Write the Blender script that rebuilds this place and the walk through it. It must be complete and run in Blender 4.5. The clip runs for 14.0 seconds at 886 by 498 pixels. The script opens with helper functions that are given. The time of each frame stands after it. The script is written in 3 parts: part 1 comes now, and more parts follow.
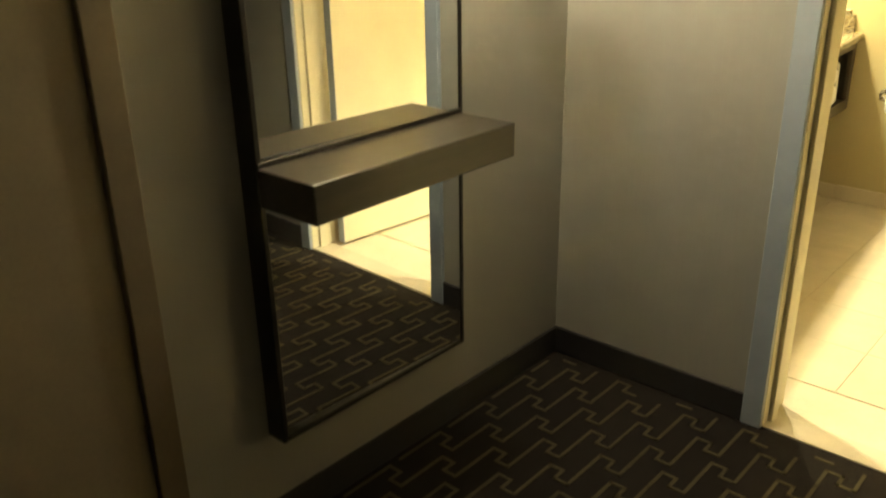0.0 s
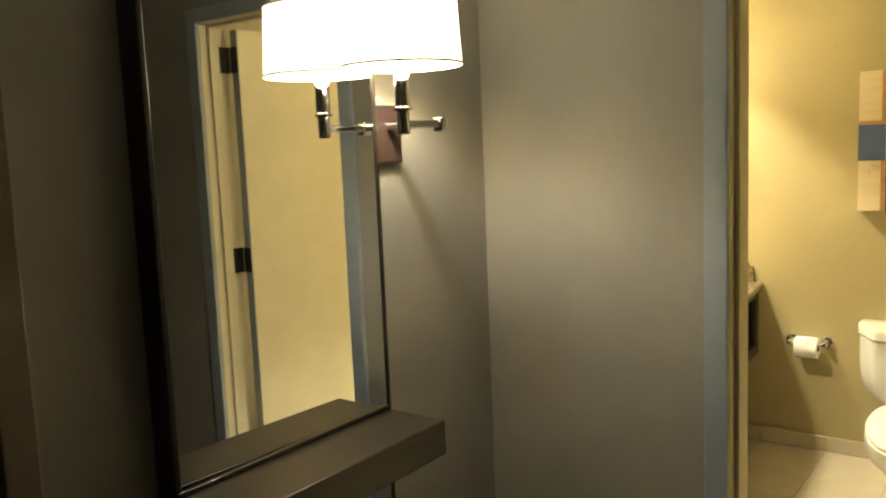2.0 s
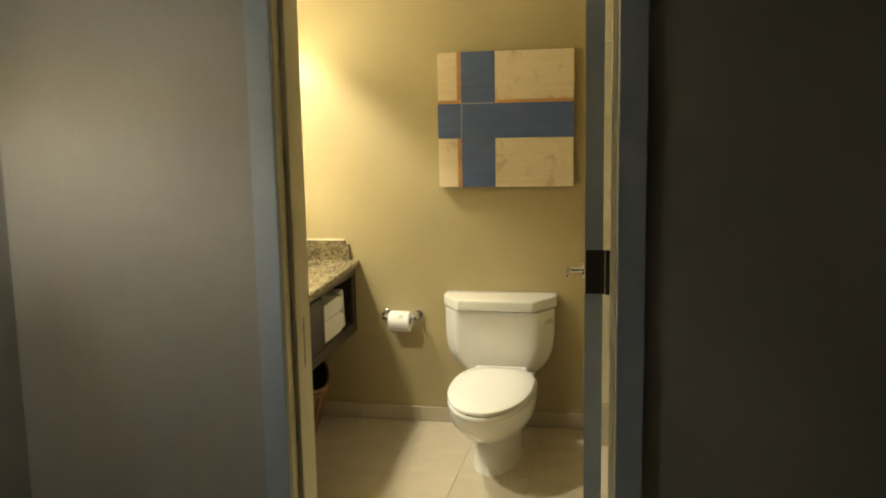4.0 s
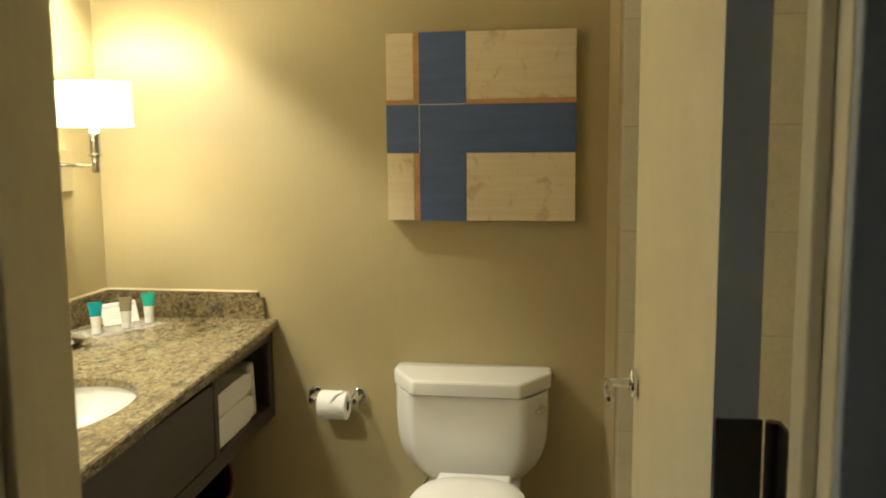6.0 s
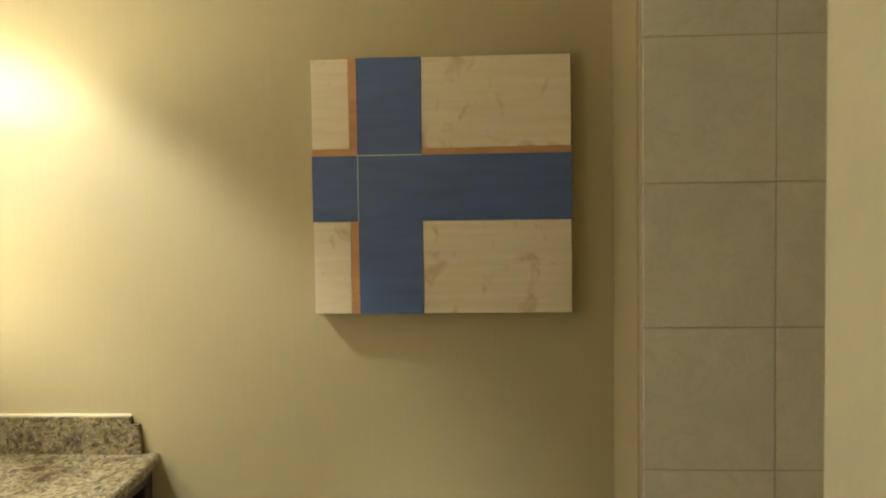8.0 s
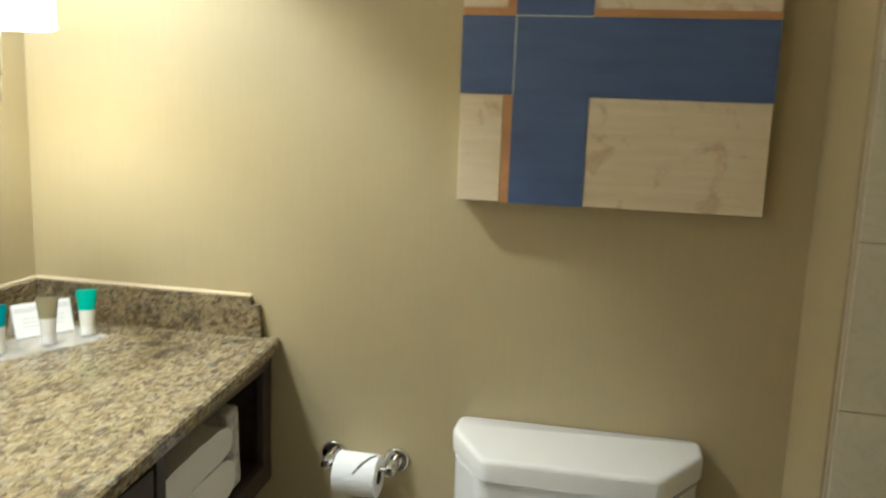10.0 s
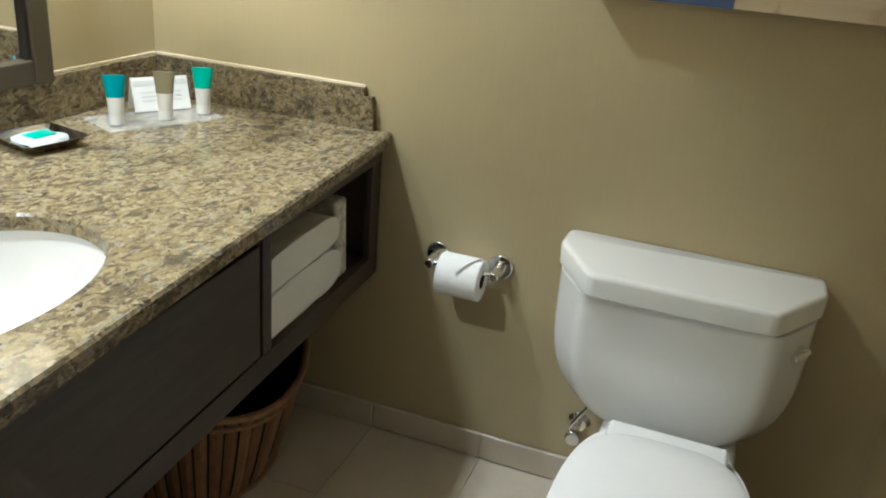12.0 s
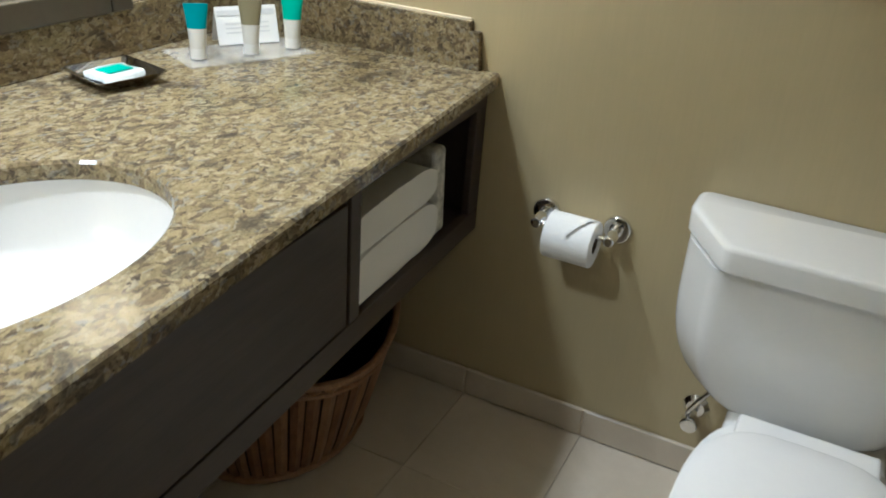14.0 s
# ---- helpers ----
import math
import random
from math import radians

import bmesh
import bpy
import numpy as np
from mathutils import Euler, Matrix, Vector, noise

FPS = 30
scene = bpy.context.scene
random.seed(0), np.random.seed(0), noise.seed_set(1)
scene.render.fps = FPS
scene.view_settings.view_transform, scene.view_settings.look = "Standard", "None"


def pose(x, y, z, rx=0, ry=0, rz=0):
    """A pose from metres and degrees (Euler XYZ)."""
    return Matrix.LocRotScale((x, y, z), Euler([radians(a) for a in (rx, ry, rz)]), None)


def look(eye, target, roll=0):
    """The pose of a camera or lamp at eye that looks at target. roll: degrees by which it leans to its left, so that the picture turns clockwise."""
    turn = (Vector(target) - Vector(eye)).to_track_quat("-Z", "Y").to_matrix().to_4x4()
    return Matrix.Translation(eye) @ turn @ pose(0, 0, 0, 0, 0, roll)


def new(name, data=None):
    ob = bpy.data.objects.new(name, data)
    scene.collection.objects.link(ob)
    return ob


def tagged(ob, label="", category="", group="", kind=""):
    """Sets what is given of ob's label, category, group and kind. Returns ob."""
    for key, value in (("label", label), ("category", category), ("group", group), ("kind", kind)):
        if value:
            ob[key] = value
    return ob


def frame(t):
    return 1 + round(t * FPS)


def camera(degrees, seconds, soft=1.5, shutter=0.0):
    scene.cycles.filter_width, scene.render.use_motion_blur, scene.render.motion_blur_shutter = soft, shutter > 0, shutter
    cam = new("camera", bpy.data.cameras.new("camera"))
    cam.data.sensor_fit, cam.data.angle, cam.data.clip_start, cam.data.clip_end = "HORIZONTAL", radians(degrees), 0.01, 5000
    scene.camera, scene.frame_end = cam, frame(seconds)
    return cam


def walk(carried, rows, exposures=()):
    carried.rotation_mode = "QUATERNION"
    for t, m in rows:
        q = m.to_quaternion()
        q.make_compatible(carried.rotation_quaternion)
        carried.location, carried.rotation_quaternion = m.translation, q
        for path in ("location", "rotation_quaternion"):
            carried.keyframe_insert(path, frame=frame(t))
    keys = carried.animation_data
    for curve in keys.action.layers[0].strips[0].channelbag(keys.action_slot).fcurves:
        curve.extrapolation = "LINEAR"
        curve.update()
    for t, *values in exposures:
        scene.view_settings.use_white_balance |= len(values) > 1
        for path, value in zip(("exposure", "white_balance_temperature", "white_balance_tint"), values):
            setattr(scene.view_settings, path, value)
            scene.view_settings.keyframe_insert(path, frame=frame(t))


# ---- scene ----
cam = camera(55.6, 14.0, soft=1.9, shutter=0.4)
PATH = [
    (0, (1.242, 0.094, 1.477), (0.004, 1.471, 0.718), -1.0),
    (0.5, (1.204, 0.118, 1.545), (-0.031, 1.568, 0.934), -3.1),
    (1, (1.22, 0.107, 1.608), (-0.037, 1.602, 1.182), -4.3),
    (1.5, (1.202, 0.121, 1.627), (-0.024, 1.666, 1.294), -2.4),
    (2, (1.203, 0.136, 1.646), (0.028, 1.736, 1.399), -2.4),
    (2.5, (1.256, 0.128, 1.686), (0.196, 1.81, 1.466), -1.8),
    (3, (1.322, 0.16, 1.683), (0.568, 1.997, 1.445), -2.0),
    (3.5, (1.338, 0.247, 1.55), (0.847, 2.165, 1.267), -1.2),
    (6, (1.101, 1.611, 1.515), (0.789, 3.571, 1.268), -0.5),
    (6.5, (1.078, 1.826, 1.438), (0.819, 3.808, 1.367), 0.4),
    (7, (1.016, 2.064, 1.487), (0.878, 4.058, 1.434), -1.2),
    (9.5, (0.808, 2.644, 1.524), (0.652, 4.621, 1.262), -0.0),
    (10, (0.787, 2.688, 1.465), (0.394, 4.618, 1.119), 2.1),
    (10.5, (0.782, 2.723, 1.457), (0.321, 4.608, 0.973), 4.8),
    (11, (0.777, 2.743, 1.428), (0.279, 4.579, 0.811), 3.6),
    (11.5, (0.78, 2.76, 1.396), (0.243, 4.537, 0.652), 4.3),
    (12, (0.773, 2.763, 1.401), (0.176, 4.511, 0.633), 4.9),
    (12.5, (0.773, 2.777, 1.397), (0.125, 4.492, 0.598), 5.2),
    (13, (0.77, 2.778, 1.389), (0.106, 4.479, 0.573), 5.4),
    (13.5, (0.755, 2.836, 1.372), (-0.012, 4.457, 0.488), 4.3),
    (14, (0.663, 2.951, 1.356), (-0.093, 4.557, 0.435), 4.4),
]
EXPOSURES = [(0.0, 1.75, 7500, 1), (0.5, 1.6, 7450, 0), (1.0, 1.2, 7350, 2), (1.5, 0.95, 7250, 4), (2.5, 0.5, 6900, 6), (3.5, 0.42, 6400, 7), (6.5, -0.02, 5800, 9), (9.5, 0.1, 4850, 13), (11.0, -0.05, 4720, 13), (12.5, -0.15, 4600, 14), (14.0, -0.2, 4560, 16)]
walk(cam, [(t, look(eye, target, roll)) for t, eye, target, roll in PATH], EXPOSURES)

# ---- world and lamps ----
world = bpy.data.worlds.new("world")
world.use_nodes = True
world.node_tree.nodes["Background"].inputs[0].default_value = (0.9, 0.8, 0.6, 1)
world.node_tree.nodes["Background"].inputs[1].default_value = 0.02
scene.world = world


def bulb(name, at, watts, colour, radius=0.035):
    data = bpy.data.lights.new(name, "POINT")
    data.energy, data.color, data.shadow_soft_size = watts, colour, radius
    ob = new(name, data)
    ob.location = at
    return ob


HALL_LAMP = (-0.045, 1.70)
BATH_LAMP = (-0.505, 4.25)
# unseen second sconce, assumed by symmetry and added to light toilet and door
BATH_LAMP_UNSEEN = (-0.505, 2.79)
bulb("bulb_hall", (HALL_LAMP[0], HALL_LAMP[1], 1.915), 10.5, (1.0, 0.92, 0.76))
bulb("bulb_bath", (BATH_LAMP[0], BATH_LAMP[1], 1.700), 11.0, (1.0, 0.90, 0.62))
bulb("bulb_bath_unseen", (BATH_LAMP_UNSEEN[0], BATH_LAMP_UNSEEN[1], 1.700), 13.0, (1.0, 0.90, 0.62))


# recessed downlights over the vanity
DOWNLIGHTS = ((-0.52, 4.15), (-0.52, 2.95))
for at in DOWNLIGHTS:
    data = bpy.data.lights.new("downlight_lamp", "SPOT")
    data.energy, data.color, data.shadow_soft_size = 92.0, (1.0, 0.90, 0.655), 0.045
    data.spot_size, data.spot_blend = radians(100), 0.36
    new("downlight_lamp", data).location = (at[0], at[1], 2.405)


# ---- materials ----
def nodes_of(name):
    m = bpy.data.materials.new(name)
    m.use_nodes = True
    nt = m.node_tree
    return m, nt, nt.nodes["Principled BSDF"]


def ramp(nt, fac, stops):
    r = nt.nodes.new("ShaderNodeValToRGB")
    while len(r.color_ramp.elements) < len(stops):
        r.color_ramp.elements.new(0.5)
    for e, (p, c) in zip(r.color_ramp.elements, stops):
        e.position, e.color = p, (*c, 1)
    nt.links.new(fac, r.inputs[0])
    return r.outputs[0]


def coords(nt, scale=(1, 1, 1), kind="Object"):
    tc = nt.nodes.new("ShaderNodeTexCoord")
    mp = nt.nodes.new("ShaderNodeMapping")
    mp.inputs["Scale"].default_value = scale
    nt.links.new(tc.outputs[kind], mp.inputs[0])
    return mp.outputs[0]


def noise_tex(nt, vec, scale, detail=4.0, rough=0.55, dist=0.0):
    n = nt.nodes.new("ShaderNodeTexNoise")
    n.inputs["Scale"].default_value = scale
    n.inputs["Detail"].default_value = detail
    n.inputs["Roughness"].default_value = rough
    n.inputs["Distortion"].default_value = dist
    nt.links.new(vec, n.inputs["Vector"])
    return n.outputs["Fac"]


def mix(nt, fac, a, b, mode="MIX"):
    m = nt.nodes.new("ShaderNodeMix")
    m.data_type, m.blend_type = "RGBA", mode
    for sock, v in ((m.inputs[0], fac), (m.inputs[6], a), (m.inputs[7], b)):
        if hasattr(v, "links"):
            nt.links.new(v, sock)
        else:
            sock.default_value = v if isinstance(v, float) else (*v, 1)
    return m.outputs[2]


def bump(nt, b, height, strength, distance=0.002):
    n = nt.nodes.new("ShaderNodeBump")
    n.inputs["Strength"].default_value, n.inputs["Distance"].default_value = strength, distance
    nt.links.new(height, n.inputs["Height"])
    nt.links.new(n.outputs[0], b.inputs["Normal"])


def plain(name, colour, rough=0.5, metal=0.0, vary=0.12, scale=6.0, grain=(1, 1, 1), bumps=0.1, fine=90.0):
    """Paint, metal or plastic with a slight two-scale variation."""
    m, nt, b = nodes_of(name)
    v = coords(nt, grain)
    big = noise_tex(nt, v, scale, 3)
    small = noise_tex(nt, v, fine, 2)
    lo = tuple(c * (1 - vary) for c in colour)
    hi = tuple(min(1, c * (1 + vary)) for c in colour)
    c1 = ramp(nt, big, [(0.3, lo), (0.7, hi)])
    c2 = mix(nt, 0.25, c1, ramp(nt, small, [(0.35, lo), (0.65, hi)]))
    nt.links.new(c2, b.inputs["Base Color"])
    b.inputs["Roughness"].default_value, b.inputs["Metallic"].default_value = rough, metal
    if bumps:
        bump(nt, b, small, bumps)
    return m


def wallpaper(name, colour, rough):
    """Vinyl wall covering with a fine vertical weave."""
    m, nt, b = nodes_of(name)
    v = coords(nt, (260, 260, 9))
    weave = noise_tex(nt, v, 1.0, 3, 0.6)
    big = noise_tex(nt, coords(nt), 2.2, 4)
    c1 = ramp(nt, weave, [(0.3, tuple(c * 0.978 for c in colour)), (0.7, tuple(c * 1.02 for c in colour))])
    c2 = mix(nt, ramp(nt, big, [(0.35, (0, 0, 0)), (0.7, (0.16, 0.16, 0.16))]), c1, tuple(c * 0.82 for c in colour))
    nt.links.new(c2, b.inputs["Base Color"])
    b.inputs["Roughness"].default_value = rough
    bump(nt, b, weave, 0.05, 0.001)
    return m


def stone(name, base, vein, dark, rough=0.28, scale=5.0):
    """Marble-like ceramic; each tile differs."""
    m, nt, b = nodes_of(name)
    info = nt.nodes.new("ShaderNodeObjectInfo")
    v = coords(nt)
    add = nt.nodes.new("ShaderNodeVectorMath")
    add.operation = "MULTIPLY_ADD"
    nt.links.new(info.outputs["Random"], add.inputs[0])
    add.inputs[1].default_value = (37, 19, 53)
    nt.links.new(v, add.inputs[2])
    cloud = noise_tex(nt, add.outputs[0], scale, 6, 0.6, 0.6)
    veins = noise_tex(nt, add.outputs[0], scale * 1.7, 8, 0.65, 2.2)
    c1 = ramp(nt, cloud, [(0.3, tuple(c * 0.86 for c in base)), (0.7, base)])
    c2 = mix(nt, ramp(nt, veins, [(0.46, (0, 0, 0)), (0.5, (0.16, 0.16, 0.16)), (0.54, (0, 0, 0))]), c1, vein)
    spots = noise_tex(nt, add.outputs[0], scale * 3.1, 5, 0.7, 1.0)
    c3 = mix(nt, ramp(nt, spots, [(0.68, (0, 0, 0)), (0.78, (0.4, 0.4, 0.4))]), c2, dark)
    nt.links.new(c3, b.inputs["Base Color"])
    b.inputs["Roughness"].default_value = rough
    bump(nt, b, cloud, 0.08)
    return m


def granite_mat():
    """Polished brown granite: stretched flakes in clouds of dark and tan, with dark specks."""
    m, nt, b = nodes_of("granite")
    v = coords(nt, (0.95, 0.6, 1.0))
    warp = nt.nodes.new("ShaderNodeTexNoise")
    warp.inputs["Scale"].default_value = 34
    warp.inputs["Detail"].default_value = 4
    nt.links.new(v, warp.inputs["Vector"])
    va = nt.nodes.new("ShaderNodeVectorMath")
    va.operation = "MULTIPLY_ADD"
    nt.links.new(warp.outputs["Color"], va.inputs[0])
    va.inputs[1].default_value = (0.04, 0.04, 0.04)
    nt.links.new(v, va.inputs[2])

    def flakes(scale, stops):
        vor = nt.nodes.new("ShaderNodeTexVoronoi")
        vor.inputs["Scale"].default_value = scale
        nt.links.new(va.outputs[0], vor.inputs["Vector"])
        sep = nt.nodes.new("ShaderNodeSeparateColor")
        nt.links.new(vor.outputs["Color"], sep.inputs[0])
        return ramp(nt, sep.outputs[0], stops)
    large = flakes(138, [(0.0, (0.06, 0.046, 0.03)), (0.18, (0.15, 0.112, 0.062)), (0.45, (0.225, 0.175, 0.085)),
                        (0.7, (0.31, 0.248, 0.122)), (0.88, (0.37, 0.315, 0.19)), (1.0, (0.21, 0.20, 0.175))])
    small = flakes(300, [(0.0, (0.035, 0.028, 0.02)), (0.25, (0.13, 0.098, 0.058)), (0.6, (0.26, 0.20, 0.112)), (1.0, (0.37, 0.31, 0.21))])
    c0 = mix(nt, 0.25, large, small)
    big = noise_tex(nt, va.outputs[0], 17, 6, 0.7, 0.8)
    c1 = mix(nt, ramp(nt, big, [(0.38, (0.68, 0.68, 0.68)), (0.47, (0, 0, 0))]), c0, (0.055, 0.046, 0.034))
    c1 = mix(nt, ramp(nt, big, [(0.57, (0, 0, 0)), (0.70, (0.5, 0.5, 0.5))]), c1, (0.34, 0.262, 0.125))
    fine = noise_tex(nt, v, 300, 4, 0.75)
    c2 = mix(nt, ramp(nt, fine, [(0.55, (0, 0, 0)), (0.66, (0.75, 0.75, 0.75))]), c1, (0.03, 0.024, 0.02))
    nt.links.new(c2, b.inputs["Base Color"])
    b.inputs["Roughness"].default_value = 0.14
    b.inputs["Specular IOR Level"].default_value = 0.1
    return m


def wood_mat(name, light, dark, along=(14, 1.2, 14), rough=0.45):
    m, nt, b = nodes_of(name)
    v = coords(nt, along)
    g = noise_tex(nt, v, 3.0, 6, 0.6, 0.7)
    f = noise_tex(nt, v, 22.0, 3, 0.6)
    c1 = ramp(nt, g, [(0.3, dark), (0.7, light)])
    c2 = mix(nt, 0.3, c1, ramp(nt, f, [(0.3, dark), (0.7, light)]))
    nt.links.new(c2, b.inputs["Base Color"])
    b.inputs["Roughness"].default_value = rough
    bump(nt, b, f, 0.1)
    return m


def birch_mat():
    """Pale bare plywood with soft brown smudges."""
    m, nt, b = nodes_of("pale_wood")
    g = noise_tex(nt, coords(nt, (2.5, 8, 30)), 2.0, 5, 0.6, 0.4)
    c1 = ramp(nt, g, [(0.3, (0.70, 0.58, 0.39)), (0.7, (0.78, 0.67, 0.48))])
    sm = noise_tex(nt, coords(nt, (15, 15, 13)), 1.0, 4, 0.6, 0.6)
    c2 = mix(nt, ramp(nt, sm, [(0.57, (0, 0, 0)), (0.72, (0.55, 0.55, 0.55))]), c1, (0.44, 0.22, 0.11))
    nt.links.new(c2, b.inputs["Base Color"])
    b.inputs["Roughness"].default_value = 0.6
    bump(nt, b, g, 0.1)
    return m


def carpet_mat(name, a, c):
    m, nt, b = nodes_of(name)
    v = coords(nt)
    f = noise_tex(nt, v, 420, 2, 0.7)
    g = noise_tex(nt, v, 8, 4)
    c1 = ramp(nt, f, [(0.3, a), (0.7, c)])
    c2 = mix(nt, ramp(nt, g, [(0.4, (0, 0, 0)), (0.7, (0.35, 0.35, 0.35))]), c1, a)
    nt.links.new(c2, b.inputs["Base Color"])
    b.inputs["Roughness"].default_value = 0.95
    b.inputs["Specular IOR Level"].default_value = 0.1
    bump(nt, b, f, 0.6, 0.003)
    return m


def shade_mat(name, colour, strength):
    """Lit fabric of a lamp shade."""
    m, nt, b = nodes_of(name)
    weave = noise_tex(nt, coords(nt, (300, 300, 300)), 1.0, 2)
    col = ramp(nt, weave, [(0.3, tuple(c * 0.9 for c in colour)), (0.7, colour)])
    nt.links.new(col, b.inputs["Base Color"])
    nt.links.new(col, b.inputs["Emission Color"])
    b.inputs["Emission Strength"].default_value = strength
    b.inputs["Roughness"].default_value = 0.9
    return m


M_HALL = wallpaper("hall_wallpaper", (0.335, 0.318, 0.285), 0.5)
M_BATH = wallpaper("bath_wallpaper", (0.46, 0.387, 0.216), 0.42)
M_CEIL = plain("ceiling_paint", (0.72, 0.68, 0.58), 0.9)
M_CASING = plain("casing_paint", (0.34, 0.385, 0.45), 0.4, vary=0.06)
M_CREAM = plain("cream_paint", (0.70, 0.64, 0.47), 0.45, vary=0.05, bumps=0.05)
M_BASE = plain("dark_baseboard", (0.022, 0.019, 0.018), 0.6)
M_CARPET = carpet_mat("carpet_ground", (0.013, 0.010, 0.009), (0.032, 0.025, 0.022))
M_LINE = carpet_mat("carpet_line", (0.065, 0.055, 0.032), (0.125, 0.105, 0.06))
M_FRAME = wood_mat("espresso_wood", (0.022, 0.016, 0.013), (0.010, 0.008, 0.007), rough=0.35)
M_SHELF = wood_mat("espresso_shelf", (0.05, 0.04, 0.033), (0.028, 0.022, 0.018), rough=0.33)
M_VANITY = wood_mat("vanity_wood", (0.056, 0.040, 0.027), (0.030, 0.021, 0.0145), rough=0.5)
M_CLOSET = plain("closet_paint", (0.25, 0.20, 0.135), 0.55)
M_CLOSET_TRIM = plain("closet_trim_paint", (0.15, 0.115, 0.075), 0.5)
M_MIRROR, _nt, _b = nodes_of("mirror_glass")
_b.inputs["Metallic"].default_value, _b.inputs["Roughness"].default_value = 1.0, 0.012
_b.inputs["Base Color"].default_value = (0.88, 0.89, 0.88, 1)
M_CHROME = plain("chrome", (0.78, 0.78, 0.78), 0.09, 1.0, vary=0.03, bumps=0)
M_BRONZE = plain("dark_bronze", (0.05, 0.045, 0.04), 0.4, 0.7, bumps=0.05)
M_PLATE = plain("brown_plate", (0.035, 0.02, 0.018), 0.4)
M_MFRAME = plain("pewter_frame", (0.105, 0.087, 0.06), 0.38, 0.5, bumps=0.05)
M_PORC = plain("porcelain", (0.80, 0.79, 0.76), 0.1, vary=0.02, bumps=0)
M_SEAT = plain("seat_plastic", (0.82, 0.81, 0.79), 0.16, vary=0.02, bumps=0)
M_GRANITE = granite_mat()
M_CAULK = plain("caulk", (0.72, 0.62, 0.44), 0.6)
M_FTILE = stone("floor_marble", (0.62, 0.545, 0.42), (0.52, 0.43, 0.30), (0.48, 0.38, 0.24), 0.25)
M_WTILE = stone("wall_marble", (0.78, 0.725, 0.575), (0.42, 0.38, 0.29), (0.34, 0.28, 0.18), 0.3)
M_GROUT = plain("grout", (0.56, 0.49, 0.375), 0.9)
M_BIRCH = birch_mat()
M_BLUE = plain("blue_paint", (0.085, 0.128, 0.29), 0.55, vary=0.14, scale=5.0, grain=(1, 1, 6))
M_ORANGE = plain("tan_edge", (0.52, 0.27, 0.10), 0.6, vary=0.2, grain=(1, 1, 5))
M_GREY = plain("pencil_line", (0.55, 0.55, 0.50), 0.6)
M_PAPER = plain("paper", (0.84, 0.83, 0.80), 0.85, vary=0.03, fine=200.0)
M_CORE = plain("card_core", (0.12, 0.09, 0.06), 0.9)
M_TOWEL = plain("towel", (0.82, 0.80, 0.75), 0.95, vary=0.05, bumps=0.8, fine=350.0)
M_PACK = plain("printed_wrap", (0.55, 0.53, 0.46), 0.4, vary=0.5, fine=70.0, scale=45.0)
M_TEAL = plain("teal_plastic", (0.012, 0.285, 0.33), 0.35, vary=0.05)
M_MINT = plain("mint_plastic", (0.03, 0.44, 0.32), 0.35, vary=0.05)
M_OLIVE = plain("olive_plastic", (0.25, 0.22, 0.12), 0.35, vary=0.05)
M_TUBE = plain("tube_plastic", (0.74, 0.72, 0.66), 0.3, vary=0.04)
M_WRAP = plain("soap_wrap", (0.70, 0.74, 0.73), 0.15, vary=0.15, scale=40.0)
M_INK = plain("grey_print", (0.68, 0.68, 0.67), 0.7)
M_WICKER = wood_mat("wicker", (0.27, 0.13, 0.05), (0.10, 0.045, 0.018), (20, 20, 6), 0.5)
M_WICKER2 = wood_mat("wicker_light", (0.34, 0.185, 0.075), (0.16, 0.08, 0.032), (20, 20, 6), 0.5)
M_SHADE_H = shade_mat("hall_shade_fabric", (1.0, 0.90, 0.68), 3.2)
M_SHADE_B = shade_mat("bath_shade_fabric", (1.0, 0.88, 0.60), 4.5)
M_LENS = shade_mat("frosted_lens", (1.0, 0.92, 0.74), 6.0)
# near-black standing for shade in the cabinet gap and inside the basket
M_BLACK = plain("painted_shadow", (0.012, 0.01, 0.009), 0.8)
M_ACRYL, _nt, _b = nodes_of("acrylic")
_b.inputs["Base Color"].default_value = (0.9, 0.9, 0.88, 1)
_b.inputs["Roughness"].default_value, _b.inputs["Alpha"].default_value = 0.08, 0.16


# ---- mesh helpers ----
def link(name, bm, material, parent=None, label="", smooth=False):
    me = bpy.data.meshes.new(name)
    bmesh.ops.recalc_face_normals(bm, faces=bm.faces)
    bm.to_mesh(me)
    bm.free()
    me.materials.append(material)
    if smooth:
        for p in me.polygons:
            p.use_smooth = True
        me.set_sharp_from_angle(angle=radians(38))
    ob = new(name, me)
    if parent:
        ob.parent = parent
    if label:
        ob["label"] = label
    return ob


part = link


def box(x0, x1, y0, y1, z0, z1, bev=0.0, seg=2, bm=None, m=None):
    out = bm or bmesh.new()
    r = bmesh.ops.create_cube(out, size=1.0)
    vs = r["verts"]
    for v in vs:
        v.co = Vector((x0 + (v.co.x + 0.5) * (x1 - x0), y0 + (v.co.y + 0.5) * (y1 - y0), z0 + (v.co.z + 0.5) * (z1 - z0)))
    if m:
        bmesh.ops.transform(out, matrix=m, verts=vs)
    if bev:
        es = list({e for v in vs for e in v.link_edges})
        bmesh.ops.bevel(out, geom=es, offset=bev, segments=seg, affect="EDGES", profile=0.5)
    return out


